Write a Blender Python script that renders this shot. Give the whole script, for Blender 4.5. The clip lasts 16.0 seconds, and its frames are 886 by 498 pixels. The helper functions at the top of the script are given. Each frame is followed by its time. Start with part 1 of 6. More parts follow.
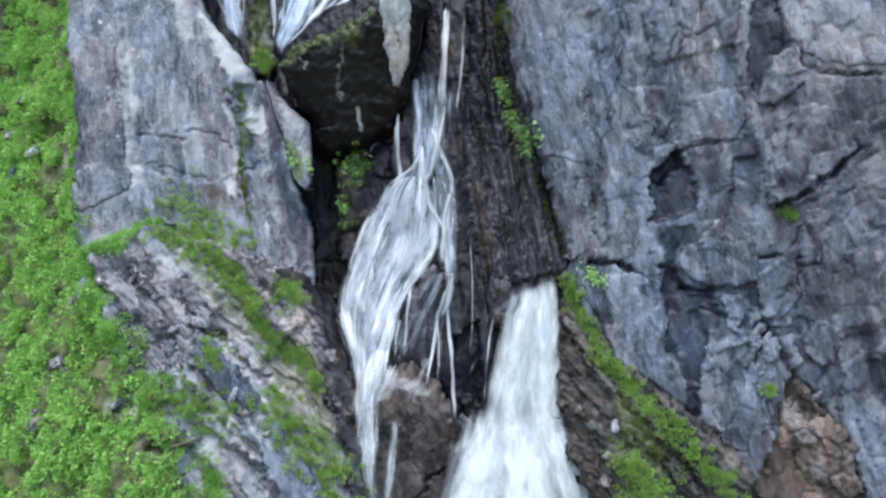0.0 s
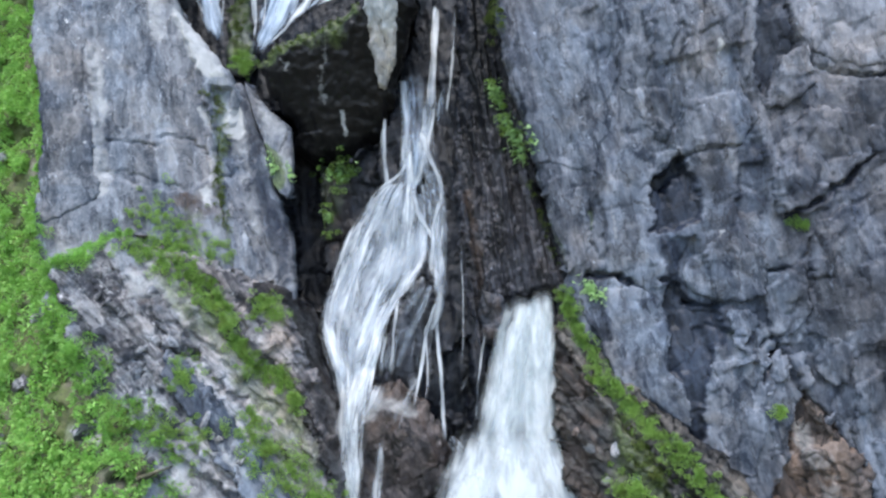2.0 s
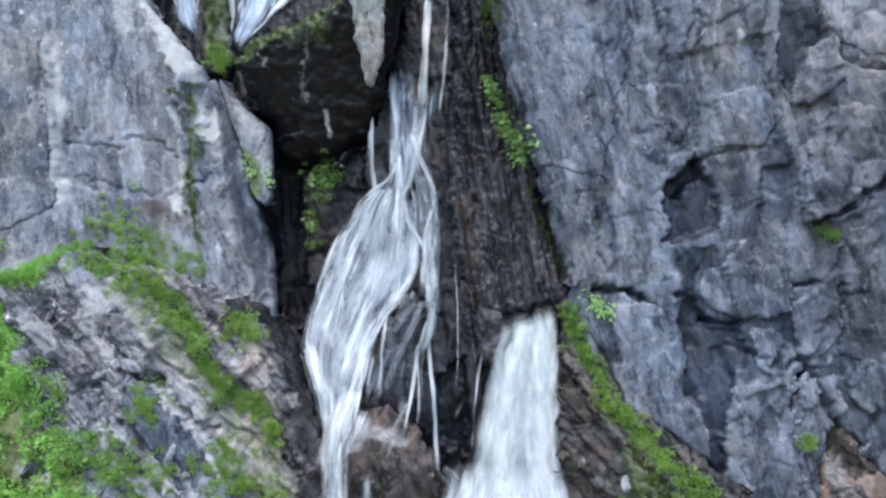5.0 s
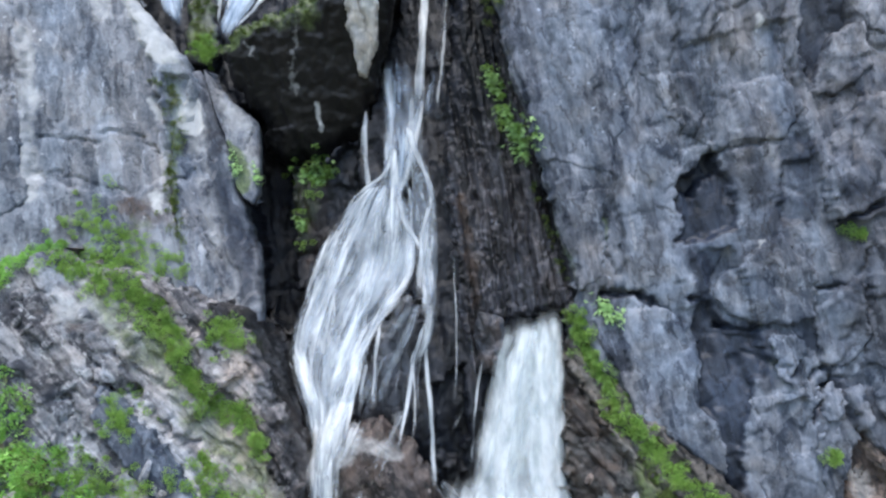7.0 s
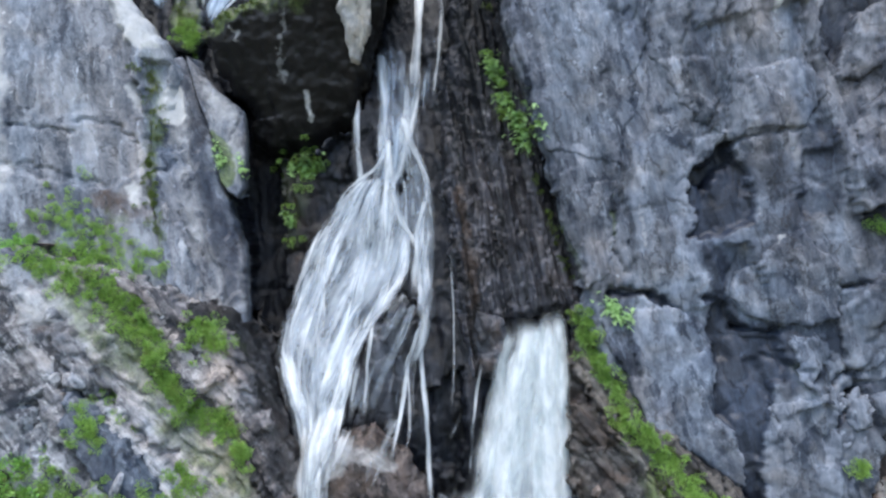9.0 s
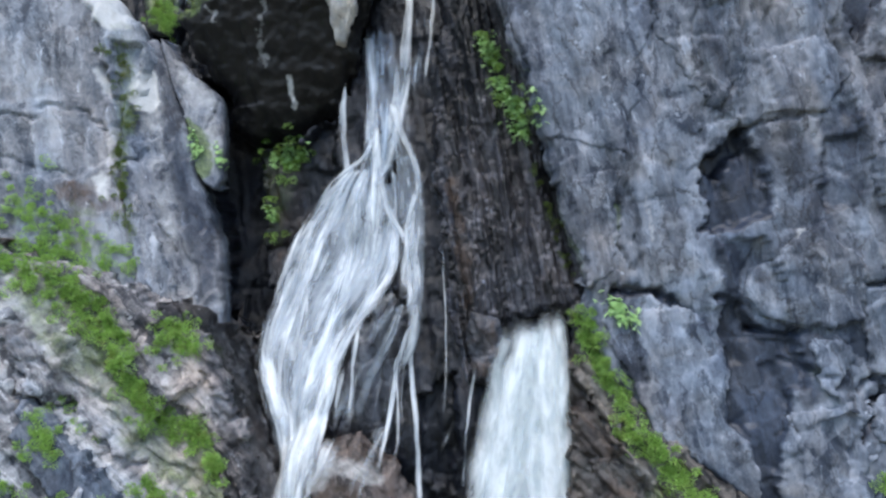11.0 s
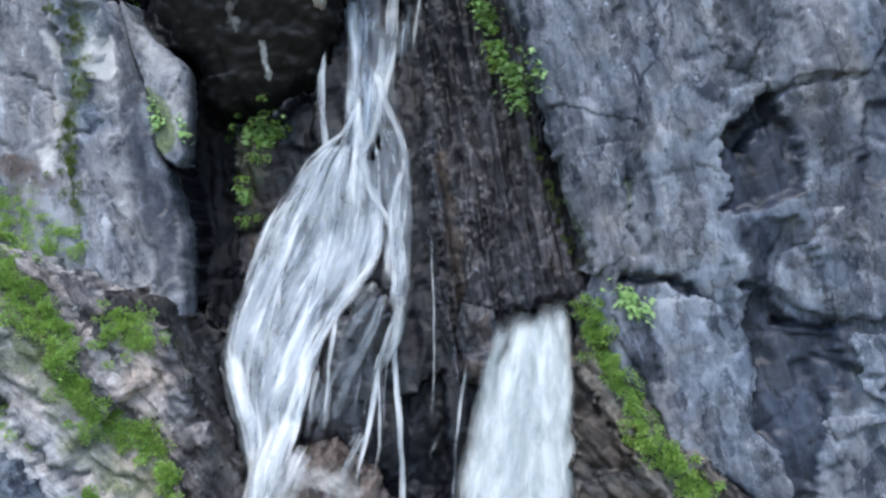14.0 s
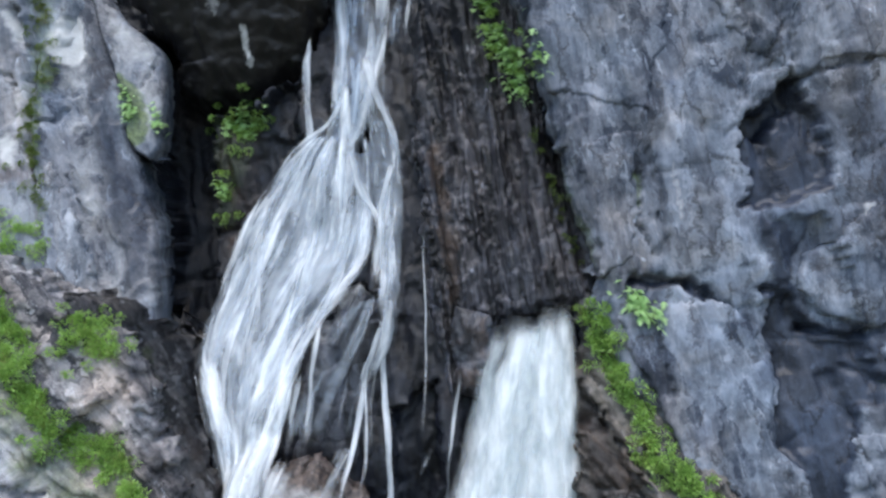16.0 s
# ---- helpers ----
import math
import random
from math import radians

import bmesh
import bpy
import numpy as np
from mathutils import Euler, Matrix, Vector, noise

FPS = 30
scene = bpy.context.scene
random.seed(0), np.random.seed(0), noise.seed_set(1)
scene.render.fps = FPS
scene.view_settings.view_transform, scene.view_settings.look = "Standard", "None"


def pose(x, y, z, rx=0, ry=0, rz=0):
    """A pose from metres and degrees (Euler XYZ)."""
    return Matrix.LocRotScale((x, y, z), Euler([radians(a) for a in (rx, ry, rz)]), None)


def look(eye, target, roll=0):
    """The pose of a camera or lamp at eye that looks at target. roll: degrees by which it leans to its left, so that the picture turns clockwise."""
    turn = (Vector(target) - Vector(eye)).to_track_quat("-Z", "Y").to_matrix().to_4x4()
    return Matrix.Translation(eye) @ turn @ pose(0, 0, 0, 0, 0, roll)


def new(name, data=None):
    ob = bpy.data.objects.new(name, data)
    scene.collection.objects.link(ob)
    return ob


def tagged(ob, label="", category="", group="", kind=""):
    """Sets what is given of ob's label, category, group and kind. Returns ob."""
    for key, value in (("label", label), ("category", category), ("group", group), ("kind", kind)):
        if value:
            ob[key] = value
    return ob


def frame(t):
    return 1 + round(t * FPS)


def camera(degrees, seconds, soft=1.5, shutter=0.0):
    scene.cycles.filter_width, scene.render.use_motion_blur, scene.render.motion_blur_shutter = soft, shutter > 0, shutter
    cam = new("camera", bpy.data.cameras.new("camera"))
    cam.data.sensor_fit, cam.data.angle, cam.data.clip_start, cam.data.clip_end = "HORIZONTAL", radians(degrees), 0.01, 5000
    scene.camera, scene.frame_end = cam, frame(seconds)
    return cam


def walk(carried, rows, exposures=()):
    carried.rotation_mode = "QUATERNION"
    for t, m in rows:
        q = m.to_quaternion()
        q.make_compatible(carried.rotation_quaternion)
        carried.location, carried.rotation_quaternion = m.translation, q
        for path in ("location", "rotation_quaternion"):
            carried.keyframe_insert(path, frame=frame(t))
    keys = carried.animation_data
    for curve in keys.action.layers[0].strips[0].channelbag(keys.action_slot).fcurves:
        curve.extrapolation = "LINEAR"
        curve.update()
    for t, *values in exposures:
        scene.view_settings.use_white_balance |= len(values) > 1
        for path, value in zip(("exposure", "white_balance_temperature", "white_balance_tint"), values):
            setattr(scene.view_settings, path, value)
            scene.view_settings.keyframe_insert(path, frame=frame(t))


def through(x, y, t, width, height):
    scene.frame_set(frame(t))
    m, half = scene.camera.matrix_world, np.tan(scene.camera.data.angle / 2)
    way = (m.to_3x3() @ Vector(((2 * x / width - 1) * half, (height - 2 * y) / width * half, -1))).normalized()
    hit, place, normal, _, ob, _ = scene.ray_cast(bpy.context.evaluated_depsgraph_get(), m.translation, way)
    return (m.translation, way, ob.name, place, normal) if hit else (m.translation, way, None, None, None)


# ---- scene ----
cam = camera(65.3, 16.0, soft=2.5)
METRES, EYE, TILT, LEAN, TURN = 20.0, 20.0, 0.0, 0.0, 0.0
ROWS = [
    (0.0, 0.0, 0.0, 0.0, -0.0, 0.0, -0.0),
    (0.5, 0.007, 0.0329, 0.0062, -0.03, 0.02, 0.02),
    (1.0, 0.0148, 0.0661, 0.0158, -0.08, 0.04, 0.08),
    (1.5, 0.0218, 0.0984, 0.0251, -0.13, 0.08, 0.13),
    (2.0, 0.0286, 0.1305, 0.0331, -0.18, 0.11, 0.16),
    (2.5, 0.0321, 0.1623, 0.0386, -0.27, 0.18, 0.2),
    (3.0, 0.0369, 0.1947, 0.0462, -0.29, 0.2, 0.23),
    (3.5, 0.0395, 0.2266, 0.0522, -0.33, 0.23, 0.25),
    (4.0, 0.0414, 0.258, 0.0555, -0.37, 0.27, 0.28),
    (6.5, 0.0474, 0.411, 0.0604, -0.43, 0.43, 0.33),
    (7.0, 0.0507, 0.4412, 0.0594, -0.4, 0.42, 0.33),
    (7.5, 0.0513, 0.4702, 0.0548, -0.42, 0.5, 0.34),
    (8.0, 0.0524, 0.4991, 0.0521, -0.47, 0.55, 0.34),
    (8.5, 0.0556, 0.5279, 0.0494, -0.47, 0.57, 0.33),
    (9.0, 0.0572, 0.5573, 0.0447, -0.49, 0.62, 0.32),
    (11.5, 0.0885, 0.7132, 0.0354, -0.36, 0.54, 0.29),
    (12.0, 0.0927, 0.7445, 0.032, -0.36, 0.59, 0.26),
    (12.5, 0.0958, 0.775, 0.0262, -0.38, 0.64, 0.25),
    (13.0, 0.101, 0.805, 0.0189, -0.34, 0.64, 0.24),
    (13.5, 0.1057, 0.8345, 0.0089, -0.33, 0.65, 0.23),
    (14.0, 0.1106, 0.8635, 0.0009, -0.31, 0.66, 0.18),
    (14.5, 0.114, 0.8923, -0.0035, -0.32, 0.72, 0.13),
    (15.0, 0.1167, 0.9213, -0.0041, -0.33, 0.76, 0.09),
    (15.5, 0.1193, 0.9498, -0.0031, -0.35, 0.78, 0.07),
    (16.0, 0.1239, 0.9776, -0.0041, -0.37, 0.88, 0.04),
]
walk(cam, [(t, pose(0, 0, EYE, TILT, LEAN, TURN) @ pose(METRES * x, METRES * y, METRES * z, 90 + pitch, roll, yaw)) for t, x, y, z, yaw, pitch, roll in ROWS])

# ---- sky and light: open shade under a bright, hazy sky ----
world = bpy.data.worlds.new("sky")
scene.world = world
world.use_nodes = True
wn = world.node_tree
sky = wn.nodes.new("ShaderNodeTexSky")
sky.sky_type, sky.sun_disc = "NISHITA", False
sky.sun_elevation, sky.sun_rotation = radians(66), radians(200)
sky.dust_density = 1.0
wn.nodes["Background"].inputs["Strength"].default_value = 0.17
wn.links.new(sky.outputs["Color"], wn.nodes["Background"].inputs["Color"])
sun_data = bpy.data.lights.new("sun", "SUN")
sun_data.energy, sun_data.angle, sun_data.color = 1.7, radians(40), (1.0, 0.985, 0.965)
sun = new("sun", sun_data)
sun.matrix_world = look((-8, -30, 70), (0, 0, 0))
scene.view_settings.exposure = 1.12


# ---- noise on arrays ----
def hashed(ix, iy, seed):
    h = (ix.astype(np.int64) * 374761393 + iy.astype(np.int64) * 668265263 + seed * 974634777) & 0xFFFFFFFF
    h = ((h ^ (h >> 13)) * 1274126177) & 0xFFFFFFFF
    h = ((h ^ (h >> 16)) * 2246822519) & 0xFFFFFFFF
    return ((h ^ (h >> 15)) & 0xFFFFFF) / float(0x1000000)


def perlin(x, y, seed=0):
    ix, iy = np.floor(x), np.floor(y)
    fx, fy = x - ix, y - iy
    total = 0
    u, v = fx * fx * fx * (fx * (fx * 6 - 15) + 10), fy * fy * fy * (fy * (fy * 6 - 15) + 10)
    for dx in (0, 1):
        for dy in (0, 1):
            a = hashed(ix + dx, iy + dy, seed) * 2 * math.pi
            g = np.cos(a) * (fx - dx) + np.sin(a) * (fy - dy)
            total = total + g * (u if dx else 1 - u) * (v if dy else 1 - v)
    return total * 1.5


def fbm(x, y, seed=0, octaves=4, gain=0.5):
    total, amp, f = 0, 1.0, 1.0
    for k in range(octaves):
        total = total + amp * perlin(x * f, y * f, seed + k * 17)
        amp, f = amp * gain, f * 2.03
    return total


def cells(x, y, seed=0):
    """Voronoi cells: a random number and the local place in the cell, and the distance to the joint."""
    ix, iy = np.floor(x), np.floor(y)
    f1 = np.full(x.shape, 9.0)
    f2 = np.full(x.shape, 9.0)
    rnd, lx, ly = np.zeros(x.shape), np.zeros(x.shape), np.zeros(x.shape)
    for dx in (-1, 0, 1):
        for dy in (-1, 0, 1):
            cx, cy = ix + dx, iy + dy
            px, py = cx + 0.1 + 0.8 * hashed(cx, cy, seed), cy + 0.1 + 0.8 * hashed(cx, cy, seed + 5)
            d = np.hypot(x - px, y - py)
            near = d < f1
            f2 = np.where(near, f1, np.minimum(f2, d))
            f1 = np.where(near, d, f1)
            rnd = np.where(near, hashed(cx, cy, seed + 9), rnd)
            lx, ly = np.where(near, x - px, lx), np.where(near, y - py, ly)
    return rnd, lx, ly, f2 - f1


def smooth(a, b, x):
    t = np.clip((x - a) / (b - a), 0, 1)
    return t * t * (3 - 2 * t)


def inside(poly, x, z):
    """Signed distance to a polygon, positive inside."""
    d = np.full(x.shape, 1e9)
    sign = np.zeros(x.shape, bool)
    for (ax, az), (bx, bz) in zip(poly, poly[1:] + poly[:1]):
        ex, ez = bx - ax, bz - az
        t = np.clip(((x - ax) * ex + (z - az) * ez) / (ex * ex + ez * ez + 1e-9), 0, 1)
        d = np.minimum(d, np.hypot(x - ax - t * ex, z - az - t * ez))
        cross = (az > z) != (bz > z)
        sign ^= cross & (x < ex * (z - az) / (ez if abs(ez) > 1e-9 else 1e-9) + ax)
    return np.where(sign, d, -d)


def to_line(line, x, z):
    """Distance to a broken line."""
    d = np.full(x.shape, 1e9)
    for (ax, az), (bx, bz) in zip(line, line[1:]):
        ex, ez = bx - ax, bz - az
        t = np.clip(((x - ax) * ex + (z - az) * ez) / (ex * ex + ez * ez + 1e-9), 0, 1)
        d = np.minimum(d, np.hypot(x - ax - t * ex, z - az - t * ez))
    return d


# ---- materials ----
def graph(name):
    m = bpy.data.materials.new(name)
    m.use_nodes = True
    nt = m.node_tree
    return m, nt, nt.nodes["Principled BSDF"]


def node(nt, kind, *inputs, **sets):
    n = nt.nodes.new(kind)
    for key, value in sets.items():
        if key == "op":
            n.operation = value
        elif key == "blend":
            n.blend_type = value
        elif key == "data":
            n.data_type = value
        elif key == "attribute":
            n.attribute_name = value
    for key, value in inputs:
        if isinstance(value, bpy.types.NodeSocket):
            nt.links.new(value, n.inputs[key])
        else:
            n.inputs[key].default_value = value
    return n


def noise_of(nt, vec, scale, detail=6.0, rough=0.55, distortion=0.0):
    return node(nt, "ShaderNodeTexNoise", ("Vector", vec), ("Scale", scale), ("Detail", detail), ("Roughness", rough), ("Distortion", distortion)).outputs["Fac"]


def ramp(nt, fac, lo, hi, a=0.0, b=1.0):
    n = node(nt, "ShaderNodeMapRange", ("Value", fac), ("From Min", lo), ("From Max", hi), ("To Min", a), ("To Max", b))
    return n.outputs["Result"]


def maths(nt, op, a, b):
    return node(nt, "ShaderNodeMath", (0, a), (1, b), op=op).outputs[0]


def mixed(nt, fac, a, b, blend="MIX"):
    n = node(nt, "ShaderNodeMix", data="RGBA", blend=blend)
    for key, value in ((0, fac), (6, a), (7, b)):
        if isinstance(value, bpy.types.NodeSocket):
            nt.links.new(value, n.inputs[key])
        else:
            n.inputs[key].default_value = value if key == 0 else (*value, 1)
    return n.outputs[2]


def rock_material(name, dark, light, lean=8.0, stretch=3.0, streak=0.4, rough=0.75, relief=0.3, grainy=1.0, veins=0.6, joint=0.5, waver=0.9, chips=1.0, seams=0.0):
    """Rock with a grain that leans by some degrees; the meshes carry tone, damp with painted shade, pale, rust and moss
    amounts.
    """
    m, nt, bsdf = graph(name)
    pos = node(nt, "ShaderNodeNewGeometry").outputs["Position"]
    turned = node(nt, "ShaderNodeVectorRotate", ("Vector", pos), ("Axis", (0, 1, 0)), ("Angle", radians(lean))).outputs[0]
    grain = node(nt, "ShaderNodeMapping", ("Vector", turned), ("Scale", (1, 1, 1 / stretch))).outputs[0]
    big = noise_of(nt, grain, 0.3, 4, 0.55, 0.7)
    mid = noise_of(nt, pos, 0.9, 8, 0.62, 0.6)
    fine = noise_of(nt, pos, 5.0, 7, 0.68)
    lines = noise_of(nt, grain, 1.5, 9, 0.66, waver)
    tone = maths(nt, "ADD", maths(nt, "MULTIPLY", big, 0.5), maths(nt, "MULTIPLY", mid, 0.5))
    tone = maths(nt, "ADD", maths(nt, "MULTIPLY", tone, 1 - streak), maths(nt, "MULTIPLY", lines, streak))
    tone = maths(nt, "ADD", tone, ramp(nt, fine, 0.25, 0.75, -0.07 * grainy, 0.07 * grainy))
    warp = node(nt, "ShaderNodeTexNoise", ("Vector", pos), ("Scale", 1.1), ("Detail", 6.0), ("Roughness", 0.65)).outputs["Color"]
    for size, amount in ((0.8, 0.1), (2.1, 0.11)):
        chip = node(nt, "ShaderNodeTexVoronoi", ("Vector", node(nt, "ShaderNodeVectorMath", (0, grain), (1, warp), op="ADD").outputs[0]), ("Scale", size))
        own = node(nt, "ShaderNodeSeparateColor", (0, chip.outputs["Color"])).outputs[0]
        tone = maths(nt, "ADD", tone, ramp(nt, own, 0, 1, -amount * chips, amount * chips))
    facet = node(nt, "ShaderNodeAttribute", attribute="tone").outputs["Fac"]
    tone = maths(nt, "ADD", tone, facet)
    base = mixed(nt, ramp(nt, tone, 0.34, 0.68), dark, light)
    warm = mixed(nt, ramp(nt, noise_of(nt, pos, 0.3, 6, 0.62, 0.8), 0.44, 0.62, 0, 0.8), base, mixed(nt, 1.0, base, (1.12, 0.98, 0.85), "MULTIPLY"))
    tint = mixed(nt, ramp(nt, noise_of(nt, grain, 0.16, 4, 0.6, 0.8), 0.4, 0.6), (1.06, 0.99, 0.95), (0.91, 0.99, 1.07))
    warm = mixed(nt, 0.8, warm, tint, "MULTIPLY")
    smudge = ramp(nt, noise_of(nt, grain, 3.4, 5, 0.72, 0.9), 0.56, 0.67, 0, 0.75 * grainy)
    smudge = maths(nt, "MULTIPLY", smudge, ramp(nt, noise_of(nt, pos, 0.55, 5, 0.6, 0.5), 0.42, 0.62))
    stain = noise_of(nt, node(nt, "ShaderNodeMapping", ("Vector", turned), ("Scale", (1, 1, 0.35))).outputs[0], 0.42, 7, 0.62, 0.7)
    col = mixed(nt, smudge, warm, tuple(min(c * 1.55, 0.6) for c in light))
    col = mixed(nt, ramp(nt, stain, 0.5, 0.64, 0, 0.75), col, mixed(nt, 1.0, col, (0.4, 0.44, 0.52), "MULTIPLY"))
    speck = node(nt, "ShaderNodeTexVoronoi", ("Vector", node(nt, "ShaderNodeVectorMath", (0, pos), (1, warp), op="ADD").outputs[0]), ("Scale", 1.7))
    some = ramp(nt, node(nt, "ShaderNodeSeparateColor", (0, speck.outputs["Color"])).outputs[1], 0.84, 0.9)
    fleck = maths(nt, "MULTIPLY", ramp(nt, speck.outputs["Distance"], 0.1, 0.2, 0.8 * min(grainy, 1.0), 0), maths(nt, "MULTIPLY", some, ramp(nt, big, 0.42, 0.58)))
    col = mixed(nt, fleck, col, tuple(min(c * 2.2, 0.7) for c in light))
    vein = ramp(nt, noise_of(nt, node(nt, "ShaderNodeMapping", ("Vector", turned), ("Scale", (1, 1, 0.3))).outputs[0], 1.3, 8, 0.66, 1.4), 0.47, 0.505)
    vein = maths(nt, "MULTIPLY", maths(nt, "MULTIPLY", vein, ramp(nt, vein, 0.5, 1.0, 1, 0)), ramp(nt, big, 0.42, 0.6))
    col = mixed(nt, maths(nt, "MULTIPLY", vein, veins), col, (0.02, 0.02, 0.025))
    joints = node(nt, "ShaderNodeTexVoronoi", ("Vector", node(nt, "ShaderNodeVectorMath", (0, grain), (1, warp), op="ADD").outputs[0]), ("Scale", 0.8))
    joints.feature = "DISTANCE_TO_EDGE"
    crack = ramp(nt, joints.outputs["Distance"], 0.0, 0.04, 1, 0)
    crack = maths(nt, "MULTIPLY", crack, ramp(nt, mid, 0.47, 0.56))
    col = mixed(nt, maths(nt, "MULTIPLY", crack, joint), col, (0.02, 0.02, 0.022))

    if seams:
        thin = node(nt, "ShaderNodeMapping", ("Vector", turned), ("Scale", (1, 1, 0.1))).outputs[0]
        seam = noise_of(nt, thin, 3.2, 4, 0.6, 0.8)
        col = mixed(nt, ramp(nt, seam, 0.5, 0.57, 0, seams), col, mixed(nt, 1.0, col, (0.12, 0.12, 0.13), "MULTIPLY"))
        col = mixed(nt, maths(nt, "MULTIPLY", ramp(nt, seam, 0.4, 0.33, 0, seams), ramp(nt, mid, 0.5, 0.62)), col, (0.2, 0.19, 0.18))

    def mask(key, low=0.25, high=0.62):
        a = node(nt, "ShaderNodeAttribute", attribute=key).outputs["Fac"]
        return ramp(nt, maths(nt, "ADD", a, ramp(nt, mid, 0.25, 0.75, -0.35, 0.35)), low, high)

    rust = mixed(nt, ramp(nt, lines, 0.36, 0.66), (0.02, 0.013, 0.01), (0.15, 0.098, 0.07))
    col = mixed(nt, maths(nt, "MULTIPLY", mask("rust"), 0.8), col, rust)
    col = mixed(nt, maths(nt, "MULTIPLY", mask("pale", 0.25, 1.0), 0.8), col, mixed(nt, fine, (0.4, 0.4, 0.4), (0.66, 0.66, 0.64)))
    green = mixed(nt, ramp(nt, fine, 0.35, 0.65), (0.03, 0.05, 0.012), (0.13, 0.18, 0.04))
    col = mixed(nt, maths(nt, "MULTIPLY", mask("moss", 0.3, 0.8), 0.7), col, green)
    # Damp rock darkens here; in hollows and under overhangs it paints the shade in.
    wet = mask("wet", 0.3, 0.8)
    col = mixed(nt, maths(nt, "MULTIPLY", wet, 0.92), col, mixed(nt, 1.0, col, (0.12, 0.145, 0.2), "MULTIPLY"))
    nt.links.new(col, bsdf.inputs["Base Color"])
    nt.links.new(ramp(nt, wet, 0, 1, rough, 0.4), bsdf.inputs["Roughness"])
    nt.links.new(ramp(nt, wet, 0, 1, 0.35, 0.28), bsdf.inputs["Specular IOR Level"])
    height = maths(nt, "ADD", maths(nt, "MULTIPLY", lines, 0.7), maths(nt, "ADD", maths(nt, "MULTIPLY", mid, 0.35), maths(nt, "MULTIPLY", fine, 0.5 * grainy)))
    height = maths(nt, "SUBTRACT", height, maths(nt, "MULTIPLY", crack, 0.4))
    bump = node(nt, "ShaderNodeBump", ("Height", height), ("Strength", relief), ("Distance", 0.14))
    nt.links.new(bump.outputs[0], bsdf.inputs["Normal"])
    return m


def leaf_material(name, dark, light, through=0.45):
    m, nt, bsdf = graph(name)
    geo = node(nt, "ShaderNodeNewGeometry")
    own = geo.outputs["Random Per Island"]
    patch = noise_of(nt, geo.outputs["Position"], 0.45, 5, 0.6)
    tone = maths(nt, "ADD", maths(nt, "MULTIPLY", own, 0.55), ramp(nt, patch, 0.3, 0.7, 0, 0.45))
    col = mixed(nt, tone, dark, light)
    dry = ramp(nt, maths(nt, "ADD", own, ramp(nt, noise_of(nt, geo.outputs["Position"], 0.9, 3), 0.4, 0.7, -0.4, 0.25)), 0.86, 0.95, 0, 0.7)
    col = mixed(nt, dry, col, (0.2, 0.16, 0.06))
    nt.links.new(col, bsdf.inputs["Base Color"])
    bsdf.inputs["Roughness"].default_value = 0.55
    thin = node(nt, "ShaderNodeBsdfTranslucent", ("Color", col))
    mix = node(nt, "ShaderNodeMixShader", (0, through), (1, bsdf.outputs[0]), (2, thin.outputs[0]))
    nt.links.new(mix.outputs[0], nt.nodes["Material Output"].inputs[0])
    return m


def water_material(name, colour, clear, low, high, long=0.3, across=2.6, dull=0.38, bright=0.58):
    """Falling water: soft white veils drawn out along the fall, clear gaps between them."""
    m, nt, bsdf = graph(name)
    uv = node(nt, "ShaderNodeUVMap").outputs[0]
    own = node(nt, "ShaderNodeObjectInfo").outputs["Random"]
    shift = node(nt, "ShaderNodeCombineXYZ", ("Z", maths(nt, "MULTIPLY", own, 40.0))).outputs[0]
    place = node(nt, "ShaderNodeVectorMath", (0, uv), (1, shift), op="ADD").outputs[0]
    fine = noise_of(nt, node(nt, "ShaderNodeMapping", ("Vector", place), ("Scale", (across, long, 1))).outputs[0], 1.0, 4, 0.5, 0.5)
    wide = noise_of(nt, node(nt, "ShaderNodeMapping", ("Vector", place), ("Scale", (0.8, long * 0.7, 1))).outputs[0], 1.0, 4, 0.55, 0.8)
    spray = noise_of(nt, node(nt, "ShaderNodeMapping", ("Vector", place), ("Scale", (7.0, 2.4, 1))).outputs[0], 1.0, 3, 0.6, 0.3)
    amount = maths(nt, "ADD", maths(nt, "MULTIPLY", fine, 0.5), maths(nt, "ADD", maths(nt, "MULTIPLY", wide, 0.38), maths(nt, "MULTIPLY", spray, 0.12)))
    cover = node(nt, "ShaderNodeAttribute", attribute="cover").outputs["Fac"]
    alpha = ramp(nt, maths(nt, "ADD", amount, maths(nt, "MULTIPLY", maths(nt, "SUBTRACT", cover, 1.0), 0.42)), low, high)
    alpha = maths(nt, "MULTIPLY", alpha, ramp(nt, cover, 0.02, 0.9))
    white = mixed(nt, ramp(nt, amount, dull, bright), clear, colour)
    nt.links.new(white, bsdf.inputs["Base Color"])
    bsdf.inputs["Roughness"].default_value = 0.45
    bump = node(nt, "ShaderNodeBump", ("Height", amount), ("Strength", 0.1), ("Distance", 0.1))
    nt.links.new(bump.outputs[0], bsdf.inputs["Normal"])
    scatter_light = node(nt, "ShaderNodeBsdfTranslucent", ("Color", white))
    body = node(nt, "ShaderNodeMixShader", (0, 0.25), (1, bsdf.outputs[0]), (2, scatter_light.outputs[0]))
    empty = node(nt, "ShaderNodeBsdfTransparent")
    mix = node(nt, "ShaderNodeMixShader", (0, alpha), (1, empty.outputs[0]), (2, body.outputs[0]))
    nt.links.new(mix.outputs[0], nt.nodes["Material Output"].inputs[0])
    return m


